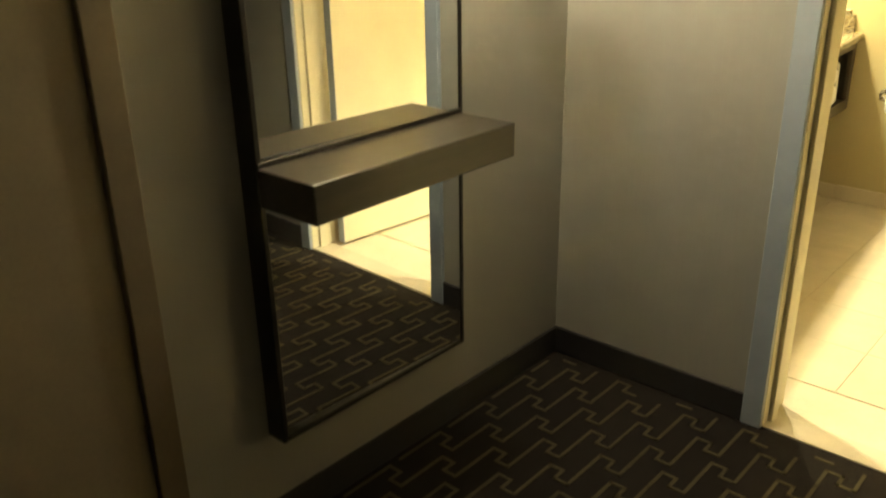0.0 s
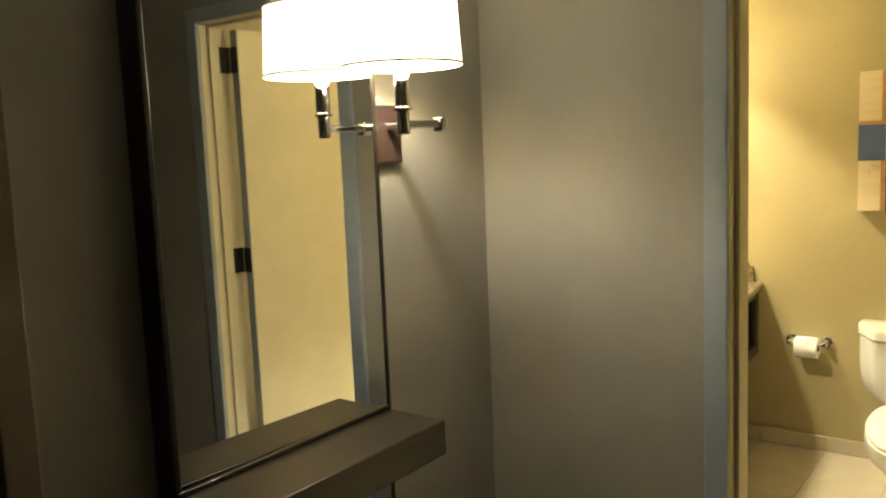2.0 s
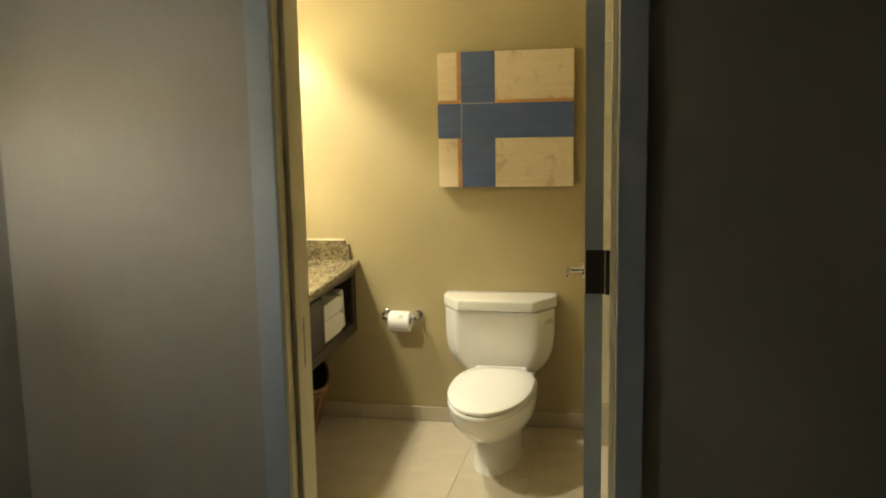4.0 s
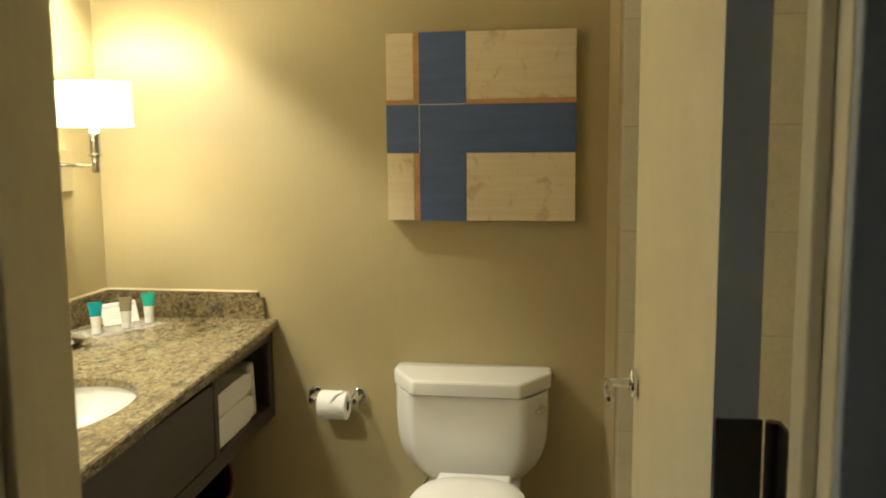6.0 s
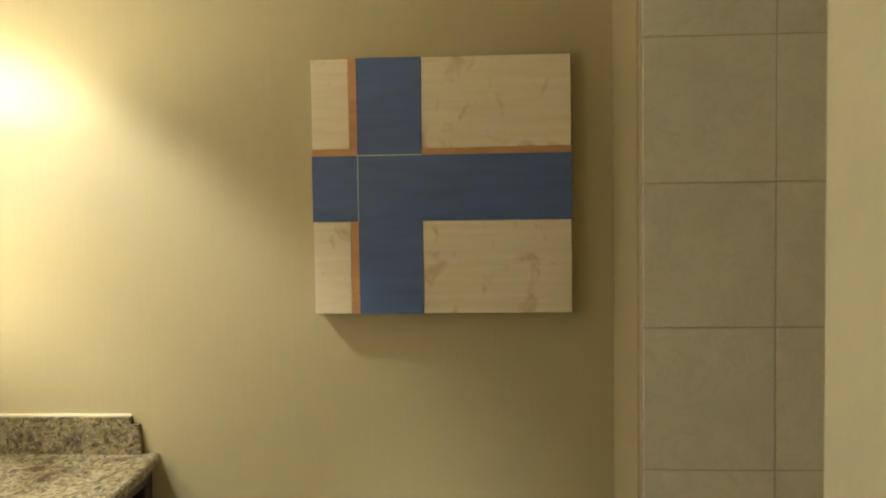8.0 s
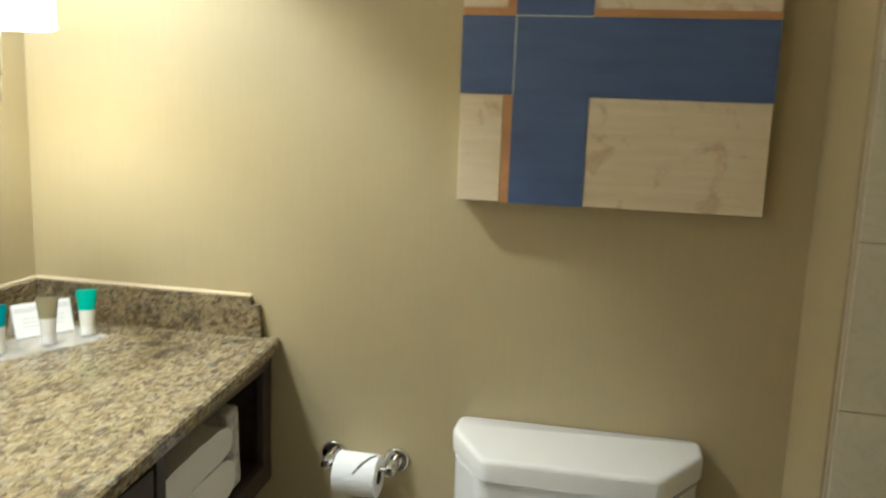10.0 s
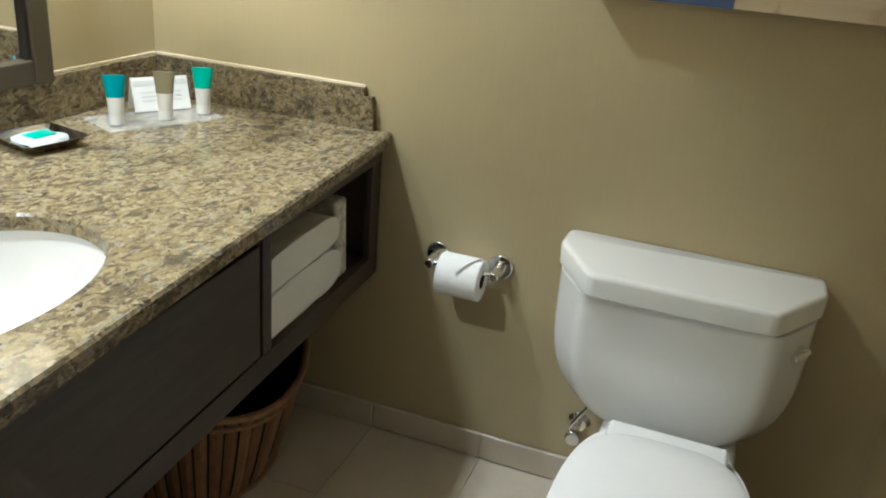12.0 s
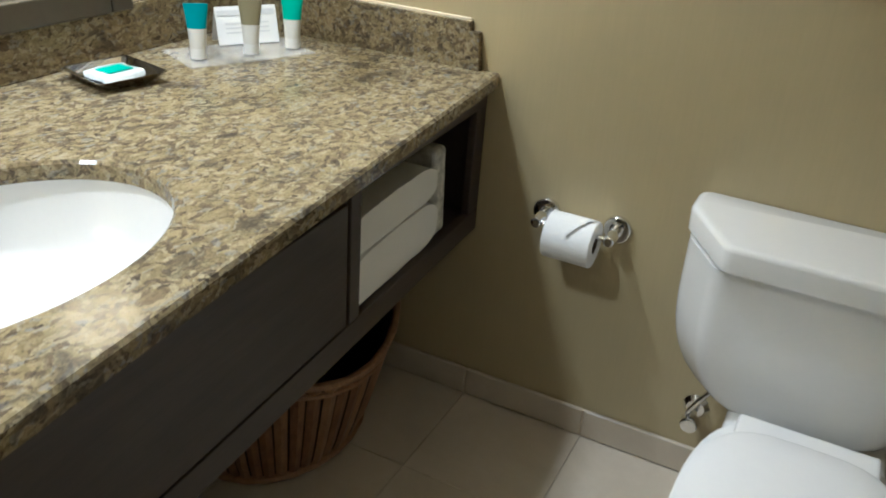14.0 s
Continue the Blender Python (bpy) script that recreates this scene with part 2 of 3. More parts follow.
def tube(a, b, r, r2=None, n=20, bm=None, bev=0.0):
    out = bm or bmesh.new()
    a, b = Vector(a), Vector(b)
    r2 = r if r2 is None else r2
    m = Matrix.Translation((a + b) / 2) @ (b - a).to_track_quat("Z", "Y").to_matrix().to_4x4()
    made = bmesh.ops.create_cone(out, cap_ends=True, segments=n, radius1=r, radius2=r2, depth=(b - a).length, matrix=m)
    if bev:
        es = [e for e in {e for v in made["verts"] for e in v.link_edges} if any(len(f.verts) > 4 for f in e.link_faces)]
        bmesh.ops.bevel(out, geom=es, offset=bev, segments=3, affect="EDGES", profile=0.5)
    return out


def loft(rings, closed=True, cap0=True, cap1=True, bm=None):
    """A skin over rings of equal length."""
    out = bm or bmesh.new()
    vs = [[out.verts.new(p) for p in ring] for ring in rings]
    n = len(vs[0])
    for a, b in zip(vs, vs[1:]):
        for i in range(n if closed else n - 1):
            out.faces.new((a[i], a[(i + 1) % n], b[(i + 1) % n], b[i]))
    if cap0:
        out.faces.new(vs[0])
    if cap1:
        out.faces.new(list(reversed(vs[-1])))
    return out


def thing(name, at, label, category, group="", kind=""):
    ob = new(name)
    ob.location = at
    ob.empty_display_size = 0.05
    return tagged(ob, label, category, group, kind)


def setting(name, bm, material, label, category):
    return tagged(link(name, bm, material), label, category, kind="structure")


# ---- structure ----
HX, HY, BY, BXL, CEIL = -0.235, 2.325, 4.625, -0.718, 2.44
TH = 2.455
OPL, OPR, OPT = 0.522, 1.312, 2.17
HEAST, HSOUTH, BEAST = 2.5, -1.7, 2.05

setting("floor_hall", box(HX - 0.12, HEAST + 0.12, HSOUTH - 0.12, HY + 0.02, -0.12, -0.002), M_CARPET, "dark brown hall carpet with a meander pattern", "carpet")
setting("floor_bath", box(BXL - 0.12, BEAST + 0.12, HY + 0.02, BY + 0.12, -0.12, -0.004), M_GROUT, "cream marble tile floor with thin grout joints", "floor")
setting("ceiling_hall", box(HX - 0.12, HEAST + 0.12, HSOUTH - 0.12, HY, CEIL, CEIL + 0.1), M_CEIL, "off-white painted hall ceiling", "ceiling")
setting("ceiling_bath", box(BXL - 0.12, BEAST + 0.12, TH, BY + 0.12, CEIL, CEIL + 0.1), M_CEIL, "off-white painted bathroom ceiling", "ceiling")
setting("wall_hall_west", box(HX - 0.12, HX, HSOUTH - 0.12, HY, 0, CEIL), M_HALL, "taupe woven wallpaper hall wall", "wall")
setting("wall_hall_east", box(HEAST, HEAST + 0.12, HSOUTH - 0.12, HY, 0, CEIL), M_HALL, "taupe woven wallpaper hall wall", "wall")
setting("wall_hall_south", box(HX, HEAST, HSOUTH - 0.12, HSOUTH, 0, CEIL), M_HALL, "taupe woven wallpaper hall wall", "wall")


def door_wall(y0, y1, mat, name, x0, x1):
    bm = box(x0, OPL - 0.02, y0, y1, 0, CEIL)
    box(OPR + 0.02, x1, y0, y1, 0, CEIL, bm=bm)
    box(OPL - 0.02, OPR + 0.02, y0, y1, OPT + 0.02, CEIL, bm=bm)
    return setting(name, bm, mat, "wallpapered wall around the bathroom doorway", "wall")


door_wall(HY, HY + 0.06, M_HALL, "wall_hall_north", HX - 0.12, HEAST + 0.12)
door_wall(HY + 0.06, TH, M_BATH, "wall_bath_south", BXL - 0.12, HEAST)
setting("wall_bath_west", box(BXL - 0.12, BXL, TH, BY + 0.12, 0, CEIL), M_BATH, "tan woven wallpaper bathroom wall", "wall")
setting("wall_bath_north", box(BXL, 1.28, BY, BY + 0.12, 0, CEIL), M_BATH, "tan woven wallpaper wall behind the toilet", "wall")
stub = box(1.195, BEAST, 4.41, BY + 0.12, 0, CEIL)
for v in stub.verts:
    if v.co.x < 1.3 and v.co.y < 4.5:
        v.co.x = 1.234
setting("wall_bath_stub", stub, M_BATH, "tan wallpapered wall return beside the toilet", "wall")
setting("wall_bath_east", box(BEAST, BEAST + 0.12, TH, 4.41, 0, CEIL), M_WTILE, "cream marble tiled shower wall", "wall")

# door frame
df = thing("door_1_frame", (OPL, HY, 0), "grey-blue painted casing with cream jambs and stop", "door frame", kind="structure")


def df_part(name, mat, *b, label="", bev=0.003):
    bm = box(*b, bev=bev)
    bmesh.ops.translate(bm, verts=bm.verts, vec=(-OPL, -HY, 0))
    return part(name, bm, mat, df, label)


CW = 0.064
df_part("casing", M_CASING, OPL - CW, OPL - 0.002, HY - 0.018, HY, 0, OPT + 0.06)
df_part("casing", M_CASING, OPR + 0.002, OPR + CW, HY - 0.018, HY, 0, OPT + 0.06)
df_part("casing", M_CASING, OPL - 0.002, OPR + 0.002, HY - 0.0175, HY, OPT + 0.002, OPT + 0.0595)
df_part("casing", M_CREAM, OPL - CW, OPL - 0.002, TH, TH + 0.04, 0, OPT + 0.06)
df_part("casing", M_CREAM, OPR + 0.03, OPR + 0.09, TH, TH + 0.016, 0, OPT + 0.06)
df_part("casing", M_CREAM, OPL - 0.002, OPR + 0.03, TH, TH + 0.0155, OPT + 0.002, OPT + 0.0595)
df_part("jamb", M_CREAM, OPL - 0.02, OPL, HY - 0.002, TH + 0.002, 0, OPT + 0.02)
df_part("jamb", M_CREAM, OPR, OPR + 0.02, HY - 0.002, TH + 0.002, 0, OPT + 0.02)
df_part("jamb", M_CREAM, OPL, OPR, HY - 0.0018, TH + 0.0018, OPT, OPT + 0.02)
df_part("stop", M_CREAM, OPL, OPL + 0.014, HY + 0.035, HY + 0.08, 0, OPT)
df_part("stop", M_CREAM, OPR - 0.014, OPR, HY + 0.035, HY + 0.08, 0, OPT)
df_part("stop", M_CREAM, OPL + 0.014, OPR - 0.014, HY + 0.035, HY + 0.08, OPT - 0.014, OPT)
setting("threshold", box(OPL, OPR, HY + 0.0, HY + 0.1, -0.003, 0.003, 0.002), M_FTILE, "cream marble threshold in the doorway", "threshold")
df_part("strike_plate", M_BRONZE, OPL - 0.001, OPL + 0.0015, TH - 0.05, TH - 0.015, 0.93, 1.06, bev=0.0)

# dark baseboards of the hall
setting("baseboard_west", box(HX, HX + 0.012, 0.853, HY, 0, 0.095, 0.003), M_BASE, "black baseboard along the mirror wall", "baseboard")
setting("baseboard_north", box(HX + 0.012, OPL - CW, HY - 0.012, HY, 0, 0.095, 0.003), M_BASE, "black baseboard below the hall wall", "baseboard")
setting("baseboard_east", box(OPR + CW, HEAST, HY - 0.012, HY, 0, 0.095, 0.003), M_BASE, "black baseboard beside the doorway", "baseboard")

# bathroom door, standing open
hinge = Vector((1.238, 2.452, 0))
door = thing("door_1", hinge, "cream painted bathroom door, standing open", "door", kind="structure")
door.rotation_euler = (0, 0, radians(1.9))
DL, DT = 0.77, 0.043
part("leaf", box(0.0015, DT - 0.0015, 0.003, DL, 0.012, 2.15, 0.002), M_CREAM, door)
part("edge", box(0, DT, 0, 0.003, 0.012, 2.15), M_CASING, door, "grey painted hinge edge")
for hz in (0.30, 1.19, 2.03):
    h = part("hinge", box(0.002, DT + 0.004, -0.004, 0.0, hz - 0.053, hz + 0.053, 0.001), M_BRONZE, door, "dark bronze hinge")
    part("knuckle", tube((DT + 0.012, -0.008, hz - 0.053), (DT + 0.012, -0.008, hz + 0.053), 0.007, n=12), M_BRONZE, h)
    part("jamb_leaf", box(DT + 0.016, DT + 0.020, -0.045, -0.004, hz - 0.053, hz + 0.053), M_BRONZE, h)
lev = part("handle", tube((0, DL - 0.065, 1.075), (-0.012, DL - 0.065, 1.075), 0.027, n=28, bev=0.003), M_CHROME, door, "chrome lever handle", True)
bm = tube((-0.012, DL - 0.065, 1.075), (-0.06, DL - 0.065, 1.075), 0.009, n=16)
tube((-0.055, DL - 0.06, 1.075), (-0.055, DL - 0.17, 1.075), 0.009, 0.0075, 16, bm, 0.003)
part("lever", bm, M_CHROME, lev, "", True)

# closet door and casing on the mirror wall
closet = thing("door_2", (HX, 0.822, 0), "dark taupe closet door in a brown casing", "door", kind="structure")
part("casing", box(0, 0.022, -0.035, 0.03, 0, 2.12, 0.004), M_CLOSET_TRIM, closet)
part("leaf", box(0.001, 0.008, -0.85, -0.035, 0.01, 2.08, 0.003), M_CLOSET, closet)
part("casing", box(0, 0.022, -0.915, -0.85, 0, 2.12, 0.004), M_CLOSET_TRIM, closet)

# ---- hall mirror with shelf ----
mir = thing("wall_mirror", (HX, 1.4225, 0.287), "tall mirror in a dark espresso wood frame with a shelf", "mirror")
MY, MZ, FW, FD = 0.333, 1.745, 0.015, 0.062
part("frame_side", box(0, FD, -MY, -MY + FW, 0, MZ, 0.003), M_FRAME, mir)
part("frame_side", box(0, FD, MY - FW, MY, 0, MZ, 0.003), M_FRAME, mir)
part("frame_rail", box(0, FD - 0.001, -MY + FW, MY - FW, 0, FW, 0.003), M_FRAME, mir)
part("frame_rail", box(0, FD - 0.001, -MY + FW, MY - FW, MZ - FW, MZ, 0.003), M_FRAME, mir)
part("glass", box(0.042, 0.052, -MY + FW - 0.003, MY - FW + 0.003, FW - 0.003, MZ - FW + 0.003, m=Matrix.Translation((0.047, 0, 0)) @ Matrix.Rotation(radians(-1.3), 4, "Z") @ Matrix.Translation((-0.047, 0, 0))), M_MIRROR, mir, "clear mirror glass")
part("back_rail", box(0.053, 0.066, -0.3305, 0.3235, 0.685, 0.697, 0.002), M_FRAME, mir)
part("backing", box(0.0, 0.03, -MY + FW, MY - FW, FW, MZ - FW), M_FRAME, mir)
part("shelf", box(0.048, 0.242, -0.3305, 0.3235, 0.598, 0.685, 0.004), M_SHELF, mir, "thick dark wooden shelf")


# ---- wall sconces ----
def shade_mesh(r0, r1, h, n=48):
    bm = bmesh.new()
    pts = [(r0, 0), (r1, h), (r1 - 0.004, h), (r0 - 0.004, 0)]
    rings = [[(r * math.cos(a), r * math.sin(a), z) for a in [2 * math.pi * i / n for i in range(n)]] for r, z in pts]
    loft(rings + [rings[0]], cap0=False, cap1=False, bm=bm)
    bmesh.ops.remove_doubles(bm, verts=bm.verts, dist=1e-5)
    return bm


def ring_mesh(r, z, thick, n=48):
    bm = bmesh.new()
    prof = [(r + thick, z - thick), (r + thick, z + thick), (r - thick, z + thick), (r - thick, z - thick)]
    rings = [[(q * math.cos(a), q * math.sin(a), w) for a in [2 * math.pi * i / n for i in range(n)]] for q, w in prof]
    loft(rings + [rings[0]], cap0=False, cap1=False, bm=bm)
    bmesh.ops.remove_doubles(bm, verts=bm.verts, dist=1e-5)
    return bm


def sconce(at, z0, wall_x, plate_y, r0, r1, h, fabric, plate_mat, trim_mat, label, straight=False):
    """A swing-arm wall lamp: plate, elbow, arm, post and a drum shade. z0: the lower edge of the shade."""
    cx, cy = at
    s = thing("wall_lamp", (cx, cy, z0), label, "lamp")
    wx, py = wall_x - cx, plate_y - cy
    part("backplate", box(wx, wx + 0.022, py - 0.055, py + 0.055, -0.225, -0.075, 0.004), plate_mat, s, "flat rectangular backplate")
    if straight:
        part("arm", tube((wx + 0.02, py, -0.131), (0, 0, -0.131), 0.008, n=14), M_CHROME, s, "", True)
    else:
        part("elbow", box(-0.013, 0.013, py - 0.012, py + 0.016, -0.15, -0.115, 0.003), M_CHROME, s)
        part("stem", box(wx + 0.02, -0.012, py - 0.008, py + 0.010, -0.14, -0.122, 0.003), M_CHROME, s)
        lo, hi = sorted((0.0, py - 0.011))
        part("arm", box(-0.008, 0.008, lo, hi, -0.14, -0.122, 0.003), M_CHROME, s)
    post = tube((0, 0, -0.155), (0, 0, -0.10), 0.015, n=24, bev=0.003)
    tube((0, 0, -0.10), (0, 0, -0.093), 0.022, n=24, bm=post)
    tube((0, 0, -0.093), (0, 0, -0.012), 0.018, n=24, bm=post, bev=0.003)
    part("post", post, M_CHROME, s, "polished chrome post", True)
    part("socket", tube((0, 0, -0.02), (0, 0, 0.03), 0.012, n=16), M_PAPER, s)
    sh = part("shade", shade_mesh(r0, r1, h), fabric, s, "glowing cream fabric drum shade", True)
    part("trim", ring_mesh(r0 + 0.001, 0.004, 0.0025), trim_mat, sh)
    part("trim", ring_mesh(r1 + 0.001, h - 0.004, 0.0025), trim_mat, sh)
    return s


sconce(HALL_LAMP, 1.828, HX, 1.845, 0.143, 0.134, 0.175, M_SHADE_H, M_PLATE, M_CAULK, "chrome swing-arm wall lamp with a lit cream shade")
sconce(BATH_LAMP, 1.585, BXL, 4.36, 0.125, 0.123, 0.145, M_SHADE_B, M_CHROME, M_SHADE_B, "chrome wall lamp with a lit shade beside the mirror", True)
# added lamp out of view, a copy of the one above
sconce(BATH_LAMP_UNSEEN, 1.585, BXL, 2.68, 0.125, 0.123, 0.145, M_SHADE_B, M_CHROME, M_SHADE_B, "chrome wall lamp with a lit shade beside the mirror", True)

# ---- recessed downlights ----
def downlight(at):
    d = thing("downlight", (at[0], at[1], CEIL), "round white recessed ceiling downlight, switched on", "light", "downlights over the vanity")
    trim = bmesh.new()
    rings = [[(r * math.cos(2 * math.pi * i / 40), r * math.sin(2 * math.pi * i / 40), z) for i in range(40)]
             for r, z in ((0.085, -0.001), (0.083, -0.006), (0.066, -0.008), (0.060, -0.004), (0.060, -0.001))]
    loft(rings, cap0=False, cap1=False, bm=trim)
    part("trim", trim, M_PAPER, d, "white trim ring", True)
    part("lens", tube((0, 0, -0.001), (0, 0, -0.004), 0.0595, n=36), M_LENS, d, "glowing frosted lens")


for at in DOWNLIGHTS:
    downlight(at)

# ---- painting ----
PX0, PX1, PZ0, PZ1, PF = 0.429, 1.098, 1.244, 1.905, 4.575
art = thing("wall_art", (PX0, PF, PZ0), "square pale wood panel painted with a blue cross", "painting")
W, H = PX1 - PX0, PZ1 - PZ0
part("panel", box(0, W, 0.004, BY - PF, 0, H, 0.004), M_BIRCH, art)
c0, c1, r0, r1 = 0.178 * W, 0.427 * W, 0.365 * H, 0.622 * H
part("cross_upright", box(c0, c1, 0.0, 0.004, -0.0005, H + 0.0005), M_BLUE, art, "dark blue painted upright band")
part("cross_bar", box(-0.0005, c0, 0.0, 0.004, r0, r1), M_BLUE, art, "dark blue painted band")
part("cross_bar", box(c1, W + 0.0005, 0.0, 0.004, r0, r1), M_BLUE, art, "dark blue painted band")
part("edge_strip", box(c0 - 0.02, c0, 0.001, 0.004, r1 + 0.016, H), M_ORANGE, art, "thin tan strip")
part("edge_strip", box(c0 - 0.02, c0, 0.001, 0.004, 0, r0), M_ORANGE, art, "thin tan strip")
part("edge_strip", box(0, c0, 0.001, 0.004, r1, r1 + 0.016), M_ORANGE, art, "thin tan strip")
part("edge_strip", box(c1, W, 0.001, 0.004, r1, r1 + 0.016), M_ORANGE, art, "thin tan strip")
part("pencil_line", box(c0 - 0.001, c0 + 0.0015, -0.0006, 0.003, r0, r1 + 0.002), M_GREY, art)
part("pencil_line", box(c0, c1, -0.0006, 0.003, r1 - 0.001, r1 + 0.002), M_GREY, art)
for (w0, w1, h0, h1) in ((0, c0 - 0.02, 0, r0), (c1, W, 0, r0), (0, c0 - 0.02, r1 + 0.016, H), (c1, W, r1 + 0.016, H)):
    part("board", box(w0 + 0.001, w1 - 0.001, 0.0015, 0.0045, h0 + 0.001, h1 - 0.001, 0.001, 1), M_BIRCH, art)

# ---- vanity ----
# the front runs slightly askew of the wall
FA, FB = Vector((-0.02, BY)), Vector((0.165, TH + 0.004))


def front(y, inset=0.0):
    k = (y - FA.y) / (FB.y - FA.y)
    return FA.x + k * (FB.x - FA.x) - inset


SC, SA, SB = (-0.235, 3.50), 0.205, 0.285


def ellipse(a, b, z, n=56):
    return [(SC[0] + a * math.cos(2 * math.pi * i / n), SC[1] + b * math.sin(2 * math.pi * i / n), z) for i in range(n)]


def counter_mesh():
    """A slab with an oval hole."""
    bm = bmesh.new()
    n = 56
    inner = ellipse(SA, SB, 0)
    x0, y0, y1 = BXL, TH + 0.004, BY - 0.001

    def cast(p):
        d = Vector((p[0] - SC[0], p[1] - SC[1]))
        best = 9.0
        for k in range(1, 2000):
            q = (SC[0] + d.x * k * 0.005, SC[1] + d.y * k * 0.005)
            if q[0] <= x0 or q[1] <= y0 or q[1] >= y1 or q[0] >= front(q[1]):
                best = k * 0.005
                break
        return (min(max(SC[0] + d.x * best, x0), front(min(max(SC[1] + d.y * best, y0), y1))), min(max(SC[1] + d.y * best, y0), y1))
    outer = [cast(p) for p in inner]
    corners = [(x0, y0), (x0, y1), (front(y0), y0), (front(y1), y1)]
    for c in corners:
        i = min(range(n), key=lambda k: (outer[k][0] - c[0]) ** 2 + (outer[k][1] - c[1]) ** 2)
        outer[i] = c
    zt, zb, b = 0.86, 0.83, 0.005
    rings = [[(p[0], p[1], zb) for p in inner], [(p[0], p[1], zt - b) for p in inner],
             ellipse(SA + b, SB + b, zt),
             [(p[0] - (b if p[0] > front(p[1]) - 0.001 else 0), p[1], zt) for p in outer], [(p[0], p[1], zt - b) for p in outer], [(p[0], p[1], zb) for p in outer]]
    loft(rings + [rings[0]], cap0=False, cap1=False, bm=bm)
    bmesh.ops.remove_doubles(bm, verts=bm.verts, dist=1e-5)
    return bm


tagged(link("worktop", counter_mesh(), M_GRANITE), "polished brown granite vanity top with an oval sink cut-out", "countertop")
bs = thing("backsplash", (BXL, BY, 0.86), "brown granite backsplash with a cream caulk line", "backsplash")
bm = box(0.02, 0.655, -0.021, -0.001, 0.0006, 0.102)
for v in bm.verts:
    if v.co.x > 0.5 and v.co.z > 0.05:
        v.co.x -= 0.010
e = [e for e in bm.edges if all(v.co.x > 0.5 for v in e.verts) and abs(e.verts[0].co.y - e.verts[1].co.y) > 0.01 and e.verts[0].co.z > 0.05]
bmesh.ops.bevel(bm, geom=e, offset=0.02, segments=4, affect="EDGES")
part("slab", bm, M_GRANITE, bs)
part("slab", box(0.0005, 0.02, TH + 0.005 - BY, -0.001, 0.0006, 0.102, 0.002), M_GRANITE, bs)
part("caulk", box(0.006, 0.622, -0.007, -0.0005, 0.1, 0.108, 0.002), M_CAULK, bs, "cream caulk bead")
part("caulk", box(0.0, 0.007, TH + 0.006 - BY, -0.007, 0.1, 0.108, 0.002), M_CAULK, bs, "cream caulk bead")

sink = thing("sink", (SC[0], SC[1], 0.83), "white oval undermount porcelain sink", "sink")
rings = []
for k in range(11):
    u = k / 10
    s_ = math.cos(u * math.pi / 2) ** 0.55 if u < 1 else 0.0
    s_ = max(s_, 0.12)
    rings.append([(p[0] - SC[0], p[1] - SC[1], -0.15 * math.sin(u * math.pi / 2) ** 1.2 - 0.0005) for p in ellipse((SA + 0.012) * s_, (SB + 0.012) * s_, 0)])
part("bowl", loft(rings, cap0=False), M_PORC, sink, "", True)
dr = part("drain", tube((0, 0, -0.152), (0, 0, -0.144), 0.03, 0.026, 28, bev=0.002), M_CHROME, sink, "chrome drain")
part("stopper", tube((0, 0, -0.144), (0, 0, -0.136), 0.018, 0.014, 24), M_CHROME, dr)

fau = thing("faucet", (-0.57, 3.50, 0.86), "chrome widespread faucet behind the sink", "faucet")
bm = tube((0, 0, 0), (0, 0, 0.012), 0.026, n=24)
tube((0, 0, 0.01), (0, 0, 0.09), 0.015, 0.012, bm=bm)
tube((0, 0, 0.085), (0.12, 0, 0.075), 0.012, 0.010, bm=bm)
tube((0.115, 0, 0.08), (0.122, 0, 0.055), 0.010, bm=bm)
part("spout", bm, M_CHROME, fau, "", True)
for dy in (-0.15, 0.15):
    bm = tube((0, dy, 0), (0, dy, 0.012), 0.024, n=24)
    tube((0, dy, 0.01), (0, dy, 0.05), 0.014, 0.012, bm=bm)
    tube((0, dy, 0.045), (0, dy + dy * 0.5, 0.05), 0.007, 0.006, bm=bm, n=12)
    part("lever", bm, M_CHROME, fau, "", True)

cab = thing("vanity_cabinet", (0, BY, 0), "dark stained wall-hung vanity cabinet with an open cubby", "cabinet")
CB, CT, INS = 0.480, 0.829, 0.022
ang = radians(2.6)
LEN = (FB - FA).length
MF = Matrix.Translation((FA.x - INS, 0, 0)) @ Matrix.Rotation(ang, 4, "Z") @ Matrix.Identity(4)


def cab_box(name, d0, d1, s0, s1, z0, z1, mat=M_VANITY, bev=0.002, label=""):
    """d: depth behind the face, s: distance along the face from the back wall."""
    return part(name, box(-d1, -d0, -s1, -s0, z0, z1, bev=bev, m=MF), mat, cab, label)


CB0, CB1 = 0.06, 0.565
cab_box("top_rail", 0, 0.02, 0.004, 2.1, 0.785, CT)
cab_box("bottom_rail", 0, 0.02, 0.004, 2.1, CB, 0.535)
cab_box("stile", 0.0005, 0.0195, 0.004, CB0, 0.535, 0.785)
cab_box("stile", 0.0005, 0.0195, CB1, 0.60, 0.535, 0.785)
cab_box("stile", 0.0005, 0.0195, 1.60, 1.66, 0.535, 0.785)
cab_box("side_panel", 0.02, 0.584, 0.012, 0.028, CB, CT)
cab_box("side_panel", 0.02, 0.584, CB1 + 0.006, CB1 + 0.022, CB, CT)
cab_box("bottom_panel", 0.021, 0.584, 0.03, 2.06, CB + 0.004, 0.53)
cab_box("back_panel", 0.585, 0.595, 0.03, 2.06, 0.53, CT)
cab_box("door", -0.003, 0.016, 0.616, 1.592, 0.5425, 0.779, bev=0.003)
